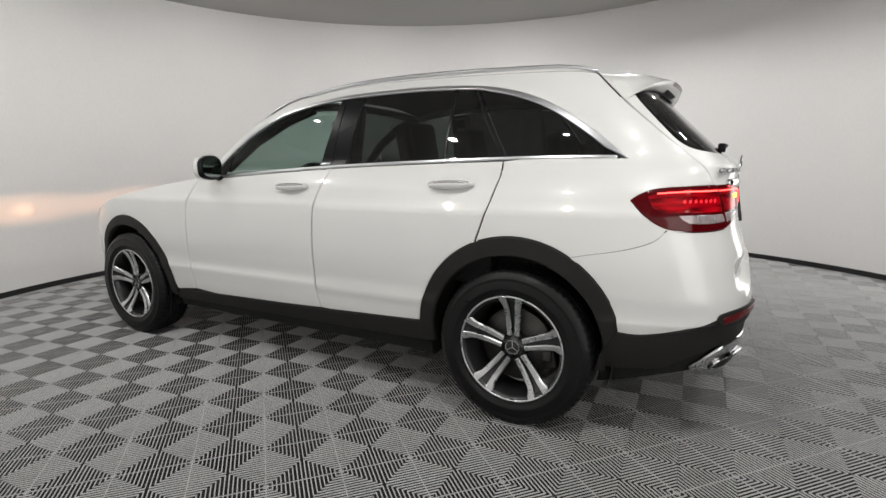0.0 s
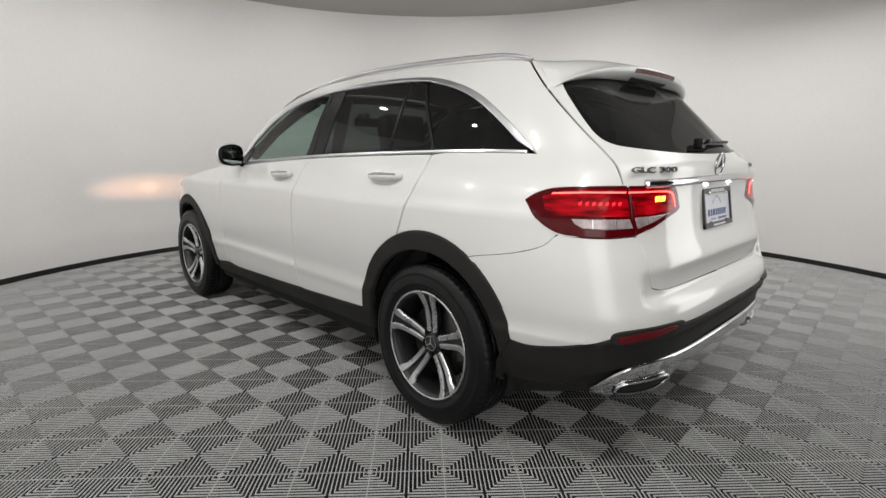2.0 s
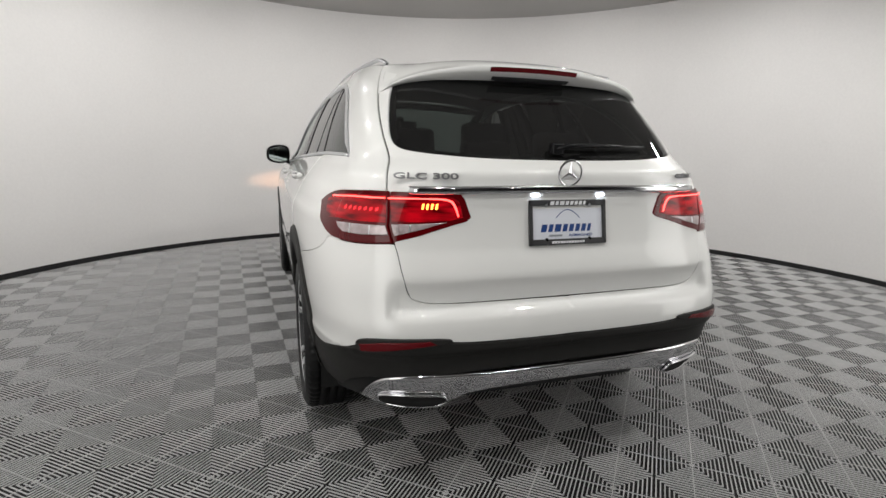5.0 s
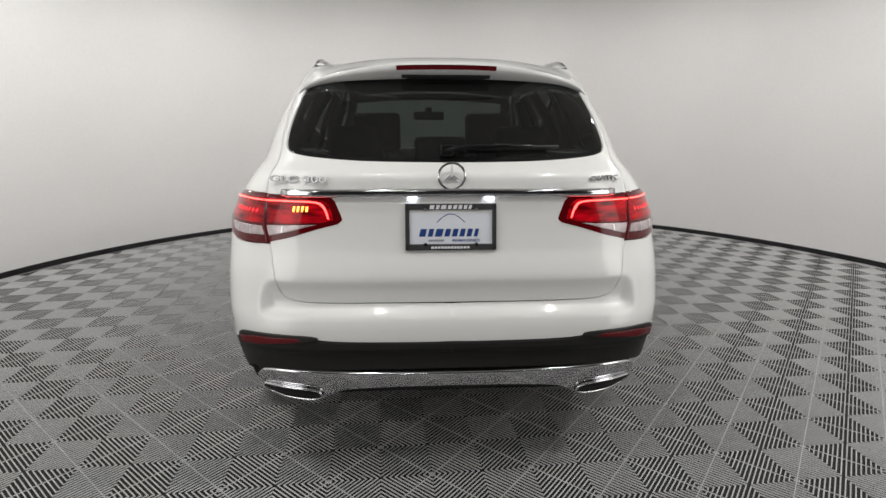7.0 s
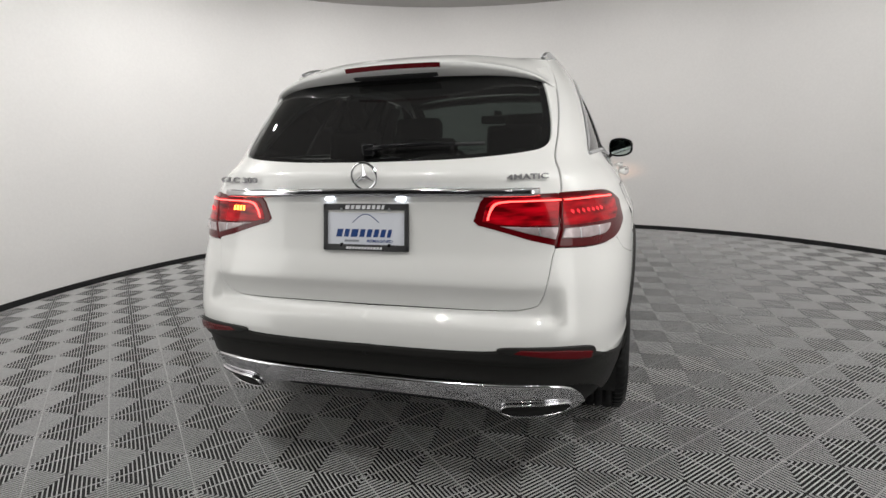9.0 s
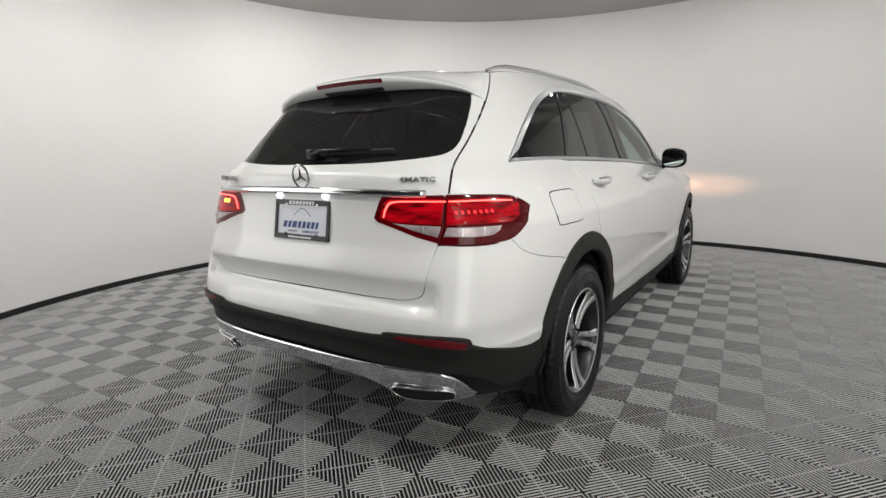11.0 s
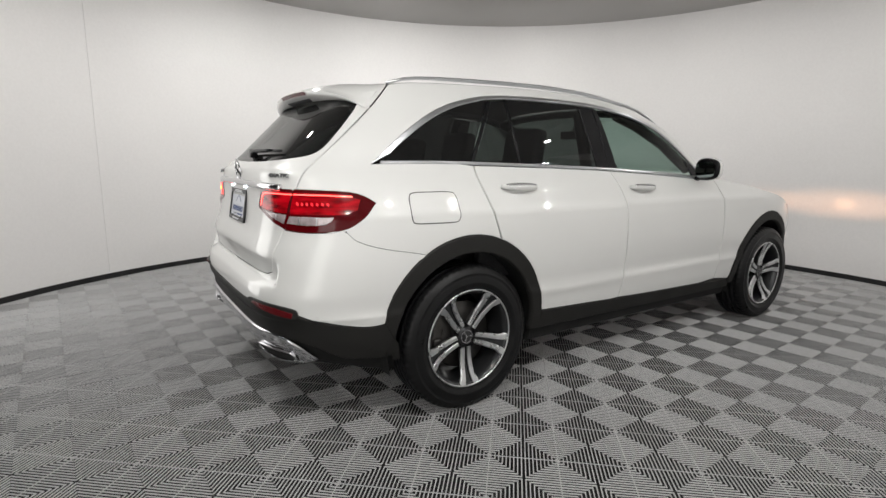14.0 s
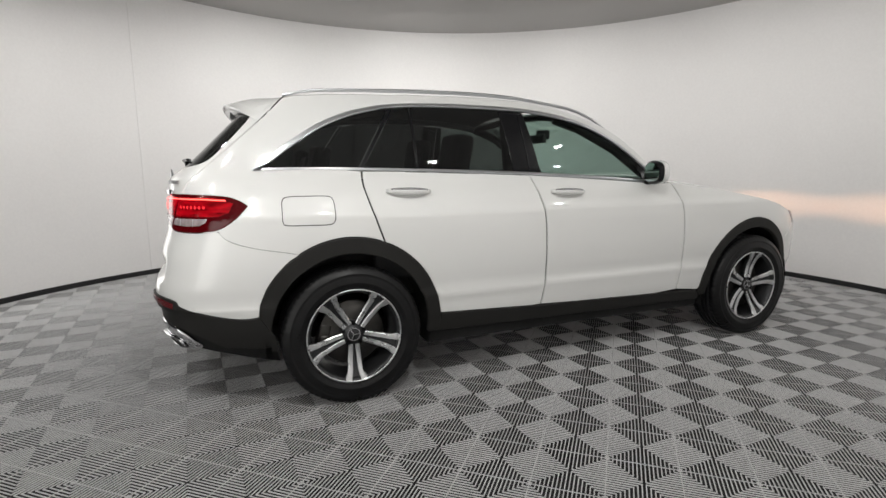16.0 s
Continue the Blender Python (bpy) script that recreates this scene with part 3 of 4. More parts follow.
    panel("window_divider", [(.388, 1.553), (.402, 1.553), (.402, 1.205), (.388, 1.205)], flank, GLOSSBLACK, car, mirror=mirror, step=.05, out=-.004, edge=.002)
    # chrome round the windows
    up = [(q, z) for q, z in DLO_TOP]
    dn = [(q + (.022 if q < .2 else 0.0), z - .018) for q, z in DLO_TOP]
    panel("window_trim", up[:-1] + dn[::-1][3:-3] , flank, SATIN, car, "satin aluminium window surround", mirror=mirror, step=.04, out=.004, thick=.014, edge=.003)
    panel("window_trim", DLO_LOW[1:-1] + [(q, z + .013) for q, z in DLO_LOW[1:-1][::-1]], flank, SATIN, car, "satin aluminium window sill strip", mirror=mirror, step=.04, out=.004, thick=.014, edge=.003)
    # fuel flap
    if not mirror:
        flap = spline([(-.335, 1.01), (-.33, 1.062), (-.30, 1.08), (-.20, 1.082), (-.10, 1.080), (-.072, 1.062), (-.066, 1.01), (-.072, .96), (-.10, .942), (-.20, .942), (-.31, .944), (-.335, .962)], 4, True)
        flap = shift(flap, -.018)
        # black sheet laid on the paint colours in the shaded gap
        panel("flap_gap_shade", flap, flank, GLOSSBLACK, car, "black sheet that draws the shaded gap round the fuel flap", step=.03, out=.0012, thick=.004, edge=.001)
        panel("fuel_flap", inset(flap, .0034 if signed_area(flap) > 0 else -.0034), flank, PAINT, car, "white fuel flap", step=.03, out=.0025, thick=.003, edge=.002)

# rear bumper, white part and black part
bumper = (shift(SEAM_B[:1], 0, -.0012) + [p for p in ARCH_R if p[1] < .79 and p[0] < 0] + BLACK_LINE[:-1] + [(centre_q(z), z) for z in (.586, .60, .62, .64, .66, .68, .70, .708)]
          + GATE_LOW
          + [(q, z - .003) for q, z in LAMP_LOW[::-1][1:] if q < -.70] + shift(SEAM_B[::-1][1:-1], 0, -.0012))
panel("rear_bumper", bumper, flank, PAINT, car, "white rear bumper", double=True, step=.017)
low = (shift(BLACK_LINE[:-1], 0, -.003) + [(centre_q(z), z) for z in (.583, .56, .54, .52, .47)] + [(-1.5, .470), (-1.20, .468), (-.98, .45), (-.86, .42), (-.70, .352), (-.47, .335), (-.41, .345)])
panel("lower_bumper", low, flank, CLAD, car, "matt black lower bumper", double=True, step=.016, out=.003, thick=.03, edge=.006)

# tailgate: one panel from edge to edge, with the pane and the spoiler
PANE = [(0, 1.205), (.25, 1.208), (.42, 1.216), (.55, 1.229), (.597, 1.245), (.612, 1.28), (.604, 1.35), (.583, 1.43), (.568, 1.468), (.552, 1.50), (.535, 1.53)]
edge = [(flank(q, z).x, z) for q, z in GATE_LOW[3:] + [(-1.075, .95), (-1.047, 1.0), (-1.012, 1.05), (-.985, 1.085)] + TG_SEAM[::-1][:-2]]
pane = spline(PANE, 5)
gate = [(0, .7125)] + [(x - (.012 if .935 < z < 1.09 else .003 + .009 * max(0, min(1, (z - 1.45) / .05)) if z > .74 else 0), z + (.0035 if z < .78 else 0)) for x, z in edge] + pane[::-1]
tailgate = panel("tailgate", gate, stern, PAINT, car, "white tailgate", double=True, step=.015, flip=False)
panel("rear_window", [(max(0, x - .003), z + .003) for x, z in pane] + [(.45, 1.54), (.25, 1.545), (0, 1.548)], stern, DARKGLASS, tailgate, "dark privacy rear glass", double=True, step=.05, out=-.006, thick=.003, edge=.001)
panel("window_border", [(max(0, x - .003), z + .003) for x, z in pane] + [(.505, 1.53)] + [(x * .955, z + .017) for x, z in pane[::-1]], stern, GLOSSBLACK, tailgate, "black border of the rear glass", double=True, step=.04, out=-.009, thick=.003, edge=.001)

# roof and windscreen, hung between the two roof edges
def lattice(rows, flip=False):
    """A sheet through rows of points."""
    bm = bmesh.new()
    grid = [[bm.verts.new(p) for p in row] for row in rows]
    for a, b in zip(grid, grid[1:]):
        for i in range(len(a) - 1):
            f = (a[i], a[i + 1], b[i + 1], b[i])
            bm.faces.new(f[::-1] if flip else f)
    bmesh.ops.remove_doubles(bm, verts=bm.verts, dist=1e-5)
    return bm


US = [k / 14 for k in range(-14, 15)]


def roof_row(q):
    p = flank(q, table(ROOF_EDGE, q))
    top = table(ROOF_Z, p.y)
    return [(u * p.x, p.y, top - (top - p.z) * abs(u) ** 2.8) for u in US]


part("roof_panel", lattice([roof_row(-.315 + (1.42 + .315) * k / 22) for k in range(23)], True), PAINT, car, "white roof")


def screen_row(q):
    p = flank(q, table(ROOF_EDGE, q) - .004)
    s = (q - 1.40) / .72
    return [(u * p.x, p.y + (.10 + .22 * s) * (1 - abs(u) ** 2.2), p.z + (.035 - .02 * s) * (1 - abs(u) ** 2)) for u in US]


part("windscreen", lattice([screen_row(1.415 + .70 * k / 12) for k in range(13)], True), GLASS, car, "clear green-tinted windscreen")


def hood(x, y):
    s = (y - 2.3) / 1.3
    return Vector((x, y, 1.125 - 0.13 * s - 0.13 * s * s + 0.03 - 0.075 * (abs(x) / .85) ** 2.5))


panel("bonnet", [(0, 2.42), (.4, 2.38), (.76, 2.22), (.83, 2.45), (.83, 2.9), (.78, 3.25), (.66, 3.5), (.35, 3.60), (0, 3.62)], hood, PAINT, car, "white bonnet", double=True, step=.07)



# spoiler over the rear window
def mirrored(p, u):
    return Vector((math.copysign(p.x, u), p.y, p.z))


def spoiler_row(u):
    e = abs(u) ** 5
    p = flank(TG_SEAM[0][0] - GAP, TG_SEAM[0][1])
    q = flank(TG_SEAM[6][0] - GAP, TG_SEAM[6][1])
    start = Vector((u * p.x, p.y, table(ROOF_Z, p.y) - (table(ROOF_Z, p.y) - p.z) * abs(u) ** 2.8))
    lip = Vector((u * .575, -.548 + .05 * u * u, 1.566 - .028 * u * u)).lerp(Vector((math.copysign(q.x - .01, u), q.y, q.z)), e)
    row = []
    for k in range(7):
        s = k / 6
        m = start.lerp(lip, s)
        m.z += .018 * math.sin(math.pi * s) * (1 - e)
        row.append(m.lerp(mirrored(flank(TG_SEAM[k][0] - GAP, TG_SEAM[k][1]), u), e))
    drop = 1 - .8 * e
    under = stern(u * .53, 1.512 - .03 * u * u) + Vector((0, -.004, 0))
    under = under.lerp(lip + Vector((0, .05, -.012)), e)
    row += [lip + Vector((0, -.003, -.005)), lip + Vector((0, .006, -.024 * drop)), (lip + Vector((0, .010, -.027 * drop))).lerp(under, .1), (lip + Vector((0, .010, -.027 * drop))).lerp(under, .9), under + Vector((0, .012, .006))]
    return row


spoiler = part("roof_spoiler", lattice([spoiler_row(k / 20) for k in range(-20, 21)], True), PAINT, car, "white roof spoiler")
bm = bmesh.new()
row_l = []
for k in range(-10, 11):
    u = .335 * k / 10
    r = spoiler_row(u)
    row_l.append([r[7] + Vector((0, -.002, -.001)), r[8] + Vector((0, -.003, .001))])
part("brake_light", lattice(row_l, True), REDREFLECT, car, "dark red high brake light", False)

bm = bmesh.new()
box(bm, (.35, .030, .010), (0, -.502, 1.521), Matrix.Rotation(radians(-22), 4, "X"), bevel=.003)
part("spoiler_slot", bm, CABIN, spoiler, "dark slot under the spoiler")

# unseen near-black shell added to shade the panel gaps, floor pan and wheel wells
for mirror in (False, True):
    shell = ([(-.40, .24), (-.43, .40)] + arc(0, .362, .44, 170, 10, 20) + [(.43, .40), (.43, .24), (2.44, .24), (2.45, .40)] + arc(2.895, .362, .44, 172, 8, 20)
             + [(3.34, .30), (3.9, .30), (3.6, .66), (3.40, .84), (3.0, .93), (2.2, 1.05)] + [(q, low_z(q) - .06) for q in (1.9, 1.5, 1.0, .5, .1)] + [(-.25, 1.08), (-.5, .99), (-1.0, .98)]
             + [(centre_q(z) + .02, z) for z in (.98, .9, .7, .5, .38)] + [(-1.2, .36), (-.7, .30)])
    panel("gap_shade_shell", shell, flank, WELL, car, mirror=mirror, step=.08, out=-.022, thick=.01)
    sx = -1 if mirror else 1
    for ay in AXLES:
        bm = bmesh.new()
        rows = []
        for k in range(19):
            a = radians(-15 + 210 * k / 18)
            rows.append([(sx * x, ay + .438 * math.cos(a), HUB_Z + .438 * math.sin(a)) for x in (.48, .66, .862)])
        hub_pt = bm.verts.new((sx * .48, ay, HUB_Z))
        grid = [[bm.verts.new(p) for p in row] for row in rows]
        for a, b in zip(grid, grid[1:]):
            for i in range(2):
                bm.faces.new((a[i], a[i + 1], b[i + 1], b[i]))
            bm.faces.new((hub_pt, a[0], b[0]))
        part("wheel_well", bm, WELL, car, "black wheel arch liner")
bm = bmesh.new()
box(bm, (1.02, 4.1, .10), (0, 1.38, .30), bevel=.03)
box(bm, (1.40, 1.85, .10), (0, 1.44, .32), bevel=.03)
box(bm, (1.10, .42, .09), (0, -.62, .405), bevel=.03)
box(bm, (1.10, .06, .50), (0, 3.34, .50))
part("floor_pan", bm, CABIN, car, "dark underbody")

# ---- wheels ----
TYRE_R, TYRE_W, TYRE_X = .364, .118, .800


def tyre_mesh():
    bm = bmesh.new()
    half = [(.240, .092), (.249, .105), (.254, .1085), (.257, .1075), (.262, .112), (.276, .1155), (.279, .1172), (.284, .1172), (.287, .1160), (.306, .1185), (.309, .1170), (.322, .1160), (.325, .1172), (.328, .1160), (.338, .110), (.350, .103), (.358, .097), (.3625, .086), (TYRE_R, .072), (TYRE_R, .060), (.356, .0585), (.356, .0525), (TYRE_R, .051),
            (TYRE_R, .022), (.356, .0205), (.356, .0145), (TYRE_R, .013)]
    prof = half + [(r, -x) for r, x in half[::-1]]
    seg = 264
    rings = []
    for k in range(seg):
        a = 2 * math.pi * k / seg
        notch = k % 4 == 0
        ring = []
        for i, (r, x) in enumerate(prof):
            j = min(i, len(prof) - 1 - i)
            rr = r - (.0048 if notch and 16 <= j <= 19 else 0)
            ring.append(bm.verts.new((x * (.994 if notch and 15 <= j <= 17 else 1), rr * math.cos(a), rr * math.sin(a))))
        rings.append(ring)
    for k in range(seg):
        p, q = rings[k], rings[(k + 1) % seg]
        for i in range(len(prof) - 1):
            bm.faces.new((p[i], p[i + 1], q[i + 1], q[i]))
    return bm


def spoke_section(bm, stations):
    """Lofts cross-sections, each a list of (x, y, z), with end caps."""
    rings = [[bm.verts.new(p) for p in s] for s in stations]
    n = len(rings[0])
    for a, b in zip(rings, rings[1:]):
        for i in range(n):
            bm.faces.new((a[i], a[(i + 1) % n], b[(i + 1) % n], b[i]))
    bm.faces.new(rings[0][::-1])
    bm.faces.new(rings[-1])


def spoke_face(r):
    """Outer face of the spokes over the radius."""
    s = (r - .05) / .18
    return .070 + .035 * s - .012 * math.sin(math.pi * min(1, s))


def spoke_half(r):
    """Half width of a double spoke, flaring into the rim."""
    return .0290 + .085 * max(0.0, r - .05) + .48 * max(0.0, r - .192)


def groove_half(r):
    """Half width of the groove, widened by a step halfway along."""
    return .0060 + .0060 * max(0.0, min(1.0, (r - .075) / .10)) + .20 * max(0.0, r - .185)


def build_wheel():
    bm = bmesh.new()
    revolve(bm, [(.2435, .100), (.246, .106), (.242, .1075), (.232, .103), (.226, .094), (.218, .060), (.205, -.02), (.212, -.09), (.236, -.098)], seg=80)
    wheel = part("wheel", bm, RIMGREY, None, "five double-spoke alloy wheel")
    part("tyre", tyre_mesh(), RUBBER, wheel, "black rubber tyre")
    bm = bmesh.new()
    revolve(bm, [(.2470, .1040), (.2475, .1072), (.2450, .1092), (.2400, .1085), (.2375, .1030)], seg=80)
    part("rim_lip", bm, MACHINED, wheel, "bright machined rim lip")
    rs = [.054, .062, .080, .110, .140, .170, .195, .212, .226, .238]
    for k in range(5):
        turn = Matrix.Rotation(radians(90 + 72 * k), 4, "X")
        dark = []
        for r in rs:
            w, f, g = spoke_half(r), spoke_face(r), groove_half(r)
            dark.append([(f - .045, r, -w * .55), (f - .045, r, w * .55), (f - .006, r, w - .001), (f - .003, r, w - .006), (f - .003, r, g + .002), (f - .014, r, g - .002),
                         (f - .014, r, -g + .002), (f - .003, r, -g - .002), (f - .003, r, -w + .006), (f - .006, r, -w + .001)])
        bm = bmesh.new()
        spoke_section(bm, dark)
        bmesh.ops.transform(bm, matrix=turn, verts=bm.verts)
        bmesh.ops.recalc_face_normals(bm, faces=bm.faces)
        ob = part("spoke", bm, RIMGREY, wheel, "dark grey grooved spoke")
        ob.data.set_sharp_from_angle(angle=radians(35))
        for sgn in (-1, 1):
            bars = []
            for r in rs:
                w, f, g = spoke_half(r), spoke_face(r) + .0006, groove_half(r)
                bars.append([(f - .007, r, sgn * (w + .0006)), (f - .0022, r, sgn * (w - .0022)), (f, r, sgn * (w - .0055)), (f, r, sgn * (g + .0035)), (f - .0022, r, sgn * (g + .001)), (f - .008, r, sgn * (g - .0005))][::sgn])
            bm = bmesh.new()
            spoke_section(bm, bars)
            bmesh.ops.transform(bm, matrix=turn, verts=bm.verts)
            bmesh.ops.recalc_face_normals(bm, faces=bm.faces)
            ob = part("spoke_edge", bm, MACHINED, wheel, "bright machined spoke edge")
            ob.data.set_sharp_from_angle(angle=radians(25))
    bm = bmesh.new()
    revolve(bm, [(.0, .0715), (.030, .0715), (.034, .069), (.036, .064), (.060, .062), (.066, .050), (.066, .0)], seg=40)
    part("hub", bm, RIMGREY, wheel, "dark hub")
    bm = bmesh.new()
    revolve(bm, [(.0345, .0712), (.0345, .0745), (.0305, .0745), (.0305, .0712)], seg=40)
    for k in range(3):
        box(bm, (.003, .030, .005), (.0735, 0, 0), Matrix.Rotation(radians(90 + 120 * k), 4, "X") @ Matrix.Translation((0, .0150, 0)))
    part("cap_emblem", bm, CHROME, wheel, "chrome hub cap emblem", False)
    for k in range(5):
        a = radians(90 + 36 + 72 * k)
        bm = bmesh.new()
        bmesh.ops.create_cone(bm, cap_ends=True, segments=12, radius1=.0105, radius2=.009, depth=.02,
                              matrix=Matrix.Translation((.060, .056 * math.cos(a), .056 * math.sin(a))) @ Matrix.Rotation(radians(90), 4, "Y"))
        part("lug_nut", bm, GLOSSBLACK, wheel, "dark wheel bolt", False)
    bm = bmesh.new()
    revolve(bm, [(.06, .02), (.168, .02), (.170, .018), (.170, -.004), (.168, -.006), (.06, -.006)], seg=56)
    part("brake_disc", bm, IRON, wheel, "grey iron brake disc")
    return wheel


wheel = build_wheel()
wheel.parent = car
wheel.matrix_world = pose(TYRE_X, AXLES[0], HUB_Z, 36, 0, 0)
for x, ay, spin, rz in ((TYRE_X + .008, AXLES[1], -8, 0), (-TYRE_X, AXLES[0], 0, 180), (-TYRE_X - .008, AXLES[1], 4, 180)):
    copy_thing(wheel, Matrix.Translation((x, ay, HUB_Z)) @ Matrix.Rotation(radians(rz), 4, "Z") @ Matrix.Rotation(radians(spin), 4, "X"))

for sx in (1, -1):
    for ay in AXLES:
        bm = bmesh.new()
        box(bm, (.07, .060, .15), (sx * (TYRE_X - .012), ay - .150, HUB_Z - .02), Matrix.Rotation(radians(-14), 4, "X"), bevel=.012)
        box(bm, (.05, .045, .06), (sx * (TYRE_X + .012), ay - .148, HUB_Z - .03), bevel=.010)
        part("brake_caliper", bm, IRON, car, "grey brake caliper")

# ---- handles, mirrors, rails ----
for sx in (1, -1):
    for q0, q1, z0, z1 in ((.190, .425, 1.098, 1.093), (1.178, 1.405, 1.077, 1.070)):
        pts, n0 = [], flank((q0 + q1) / 2, (z0 + z1) / 2)
        for k in range(13):
            s = k / 12
            p = flank(q0 + (q1 - q0) * s, z0 + (z1 - z0) * s)
            pts.append((sx * (p.x + .008 + .028 * math.sin(math.pi * s) ** .5), p.y, p.z))
        bm = bmesh.new()
        tube(bm, pts, lambda s: .007 + .010 * math.sin(math.pi * s) ** .6, 12, 1.25)
        handle = part("door_handle", bm, PAINT, car, "white pull handle with chrome insert")
        bm = bmesh.new()
        tube(bm, [(x + sx * .012 * (0.3 + 0.7 * math.sin(math.pi * k / 12)), y, z + .013 * math.sin(math.pi * k / 12) ** .5) for k, (x, y, z) in enumerate(pts)][1:-1], .0062, 8, 1.0)
        part("handle_trim", bm, CHROME, handle, "chrome strip")
        cup = spline([(q0 + .02, z0), (q0 + .05, z0 + .020), ((q0 + q1) / 2, z0 + .024), (q1 - .05, z1 + .020), (q1 - .02, z1), (q1 - .05, z1 - .024), ((q0 + q1) / 2, z0 - .030), (q0 + .05, z0 - .024)], 4, True)
        panel("handle_recess", cup, flank, PAINT, car, "recess behind the handle", mirror=sx < 0, step=.03, out=.0006, thick=.002, edge=.0006,
              bulge=lambda q, z, q0=q0, q1=q1, z0=z0: 0.0)
    # door mirror
    bm = bmesh.new()
    bmesh.ops.create_uvsphere(bm, u_segments=28, v_segments=18, radius=1)
    for v in bm.verts:
        x, y, z = v.co
        x, y, z = (math.copysign(abs(c) ** .62, c) for c in (x, y, z))
        taper = 1 - .18 * max(0, x)
        v.co = (.105 * x, .075 * y * (1 - .25 * abs(x)) if y > 0 else .028 * y, .078 * z * taper)
    bmesh.ops.transform(bm, matrix=Matrix.Translation((sx * .938, 1.905, 1.178)) @ Matrix.Diagonal((sx * .85, .94, .93, 1)) @ Matrix.Rotation(radians(-10), 4, "Z"), verts=bm.verts)
    bmesh.ops.recalc_face_normals(bm, faces=bm.faces)
    mirror_body = part("door_mirror", bm, GLOSSBLACK, car, "door mirror with black and white shell")
    bm = bmesh.new()
    bmesh.ops.create_uvsphere(bm, u_segments=28, v_segments=18, radius=1)
    for v in bm.verts:
        x, y, z = v.co
        x, y, z = (math.copysign(abs(c) ** .62, c) for c in (x, y, z))
        v.co = (.108 * x, .079 * max(y, .02) * (1 - .25 * abs(x)), .081 * z * (1 - .18 * max(0, x)))
    bmesh.ops.transform(bm, matrix=Matrix.Translation((sx * .938, 1.908, 1.180)) @ Matrix.Diagonal((sx * .85, .94, .93, 1)) @ Matrix.Rotation(radians(-10), 4, "Z"), verts=bm.verts)
    bmesh.ops.recalc_face_normals(bm, faces=bm.faces)
    part("mirror_cap", bm, PAINT, mirror_body, "white mirror cap")
    bm = bmesh.new()
    bmesh.ops.create_circle(bm, cap_ends=True, segments=40, radius=1)
    for v in bm.verts:
        x, z, _ = v.co
        x, z = (math.copysign(abs(c) ** .62, c) for c in (x, z))
        v.co = (.090 * x, -.0285, .062 * z * (1 - .18 * max(0, x)))
    bmesh.ops.transform(bm, matrix=Matrix.Translation((sx * .938, 1.905, 1.178)) @ Matrix.Diagonal((sx * .85, .94, .93, 1)) @ Matrix.Rotation(radians(-10), 4, "Z"), verts=bm.verts)
    part("mirror_glass", bm, MIRROR, mirror_body, "mirror glass", False)
    bm = bmesh.new()
    tube(bm, [(sx * .80, 1.93, 1.105), (sx * .86, 1.925, 1.115), (sx * .90, 1.92, 1.15)], lambda s: .034 - .008 * s, 10, .55)
    part("mirror_foot", bm, GLOSSBLACK, mirror_body, "black mirror foot")
    # roof rail
    pts = []
    for k in range(25):
        s = k / 24
        y = -.265 + (1.72 + .265) * s
        p = flank(min(1.42, y + .05), table(ROOF_EDGE, min(1.42, y + .05)))
        ends = min(1.0, min(s, 1 - s) / .10)
        x = .545 + .012 * math.sin(math.pi * min(1, s * 1.1))
        z = table(ROOF_Z, y) - (table(ROOF_Z, y) - p.z) * (x / p.x) ** 2.8
        w = max(0.0, min(1.0, (y - 1.25) / .42))
        low = flank(y, table(ROOF_EDGE, y))
        x, z = x + (low.x - .022 - x) * w, z + (low.z + .006 - z) * w
        pts.append((sx * x, y, z - .006 + .026 * (ends * (2 - ends))))
    bm = bmesh.new()
    tube(bm, pts, lambda s: .009 + .005 * math.sin(math.pi * s), 10, .8)
    part("roof_rail", bm, SATIN, car, "satin aluminium roof rail")

# ---- tailgate fittings ----
def stern_tube(x0, x1, zf, out, radius, flat, n=25):
    pts = []
    for k in range(n):
        x = x0 + (x1 - x0) * k / (n - 1)
        z = zf(x)
        p = stern(x, z) + normal_at(stern, x, z) * out
        pts.append(tuple(p))
    bm = bmesh.new()
    return tube(bm, pts, radius, 10, flat)


strip_z = lambda x: 1.103 - .006 * (x / .58) ** 2
part("tailgate_strip", stern_tube(-.590, .590, strip_z, .008, .009, 1.7, 41), CHROME, car, "chrome strip across the tailgate")


def wire_star(r, at, m):
    bm = bmesh.new()
    prof = [(r + .0045 * math.cos(2 * math.pi * j / 8), .0045 * math.sin(2 * math.pi * j / 8)) for j in range(8)]
    revolve(bm, prof, seg=48, closed=True)
    for k in range(3):
        a = radians(90 + 120 * k)
        tip = Vector((.001, r * math.cos(a), r * math.sin(a)))
        c, s = math.cos(a + math.pi / 2), math.sin(a + math.pi / 2)
        v = [bm.verts.new(tip), bm.verts.new((.003, .0085 * c, .0085 * s)), bm.verts.new((.003, -.0085 * c, -.0085 * s)), bm.verts.new((.010, 0, 0)), bm.verts.new((0, -.010 * math.cos(a), -.010 * math.sin(a)))]
        for f in ((0, 1, 3), (0, 3, 2), (1, 4, 3), (2, 3, 4)):
            bm.faces.new([v[i] for i in f])
    bmesh.ops.transform(bm, matrix=m, verts=bm.verts)
    return bm


part("tailgate_emblem", wire_star(.046, (0, 0, 0), pose(0, -.846, 1.160, 0, 0, -90) @ pose(0, 0, 0, 0, 8, 0)), CHROME, car, "chrome ring emblem with three arms", False)


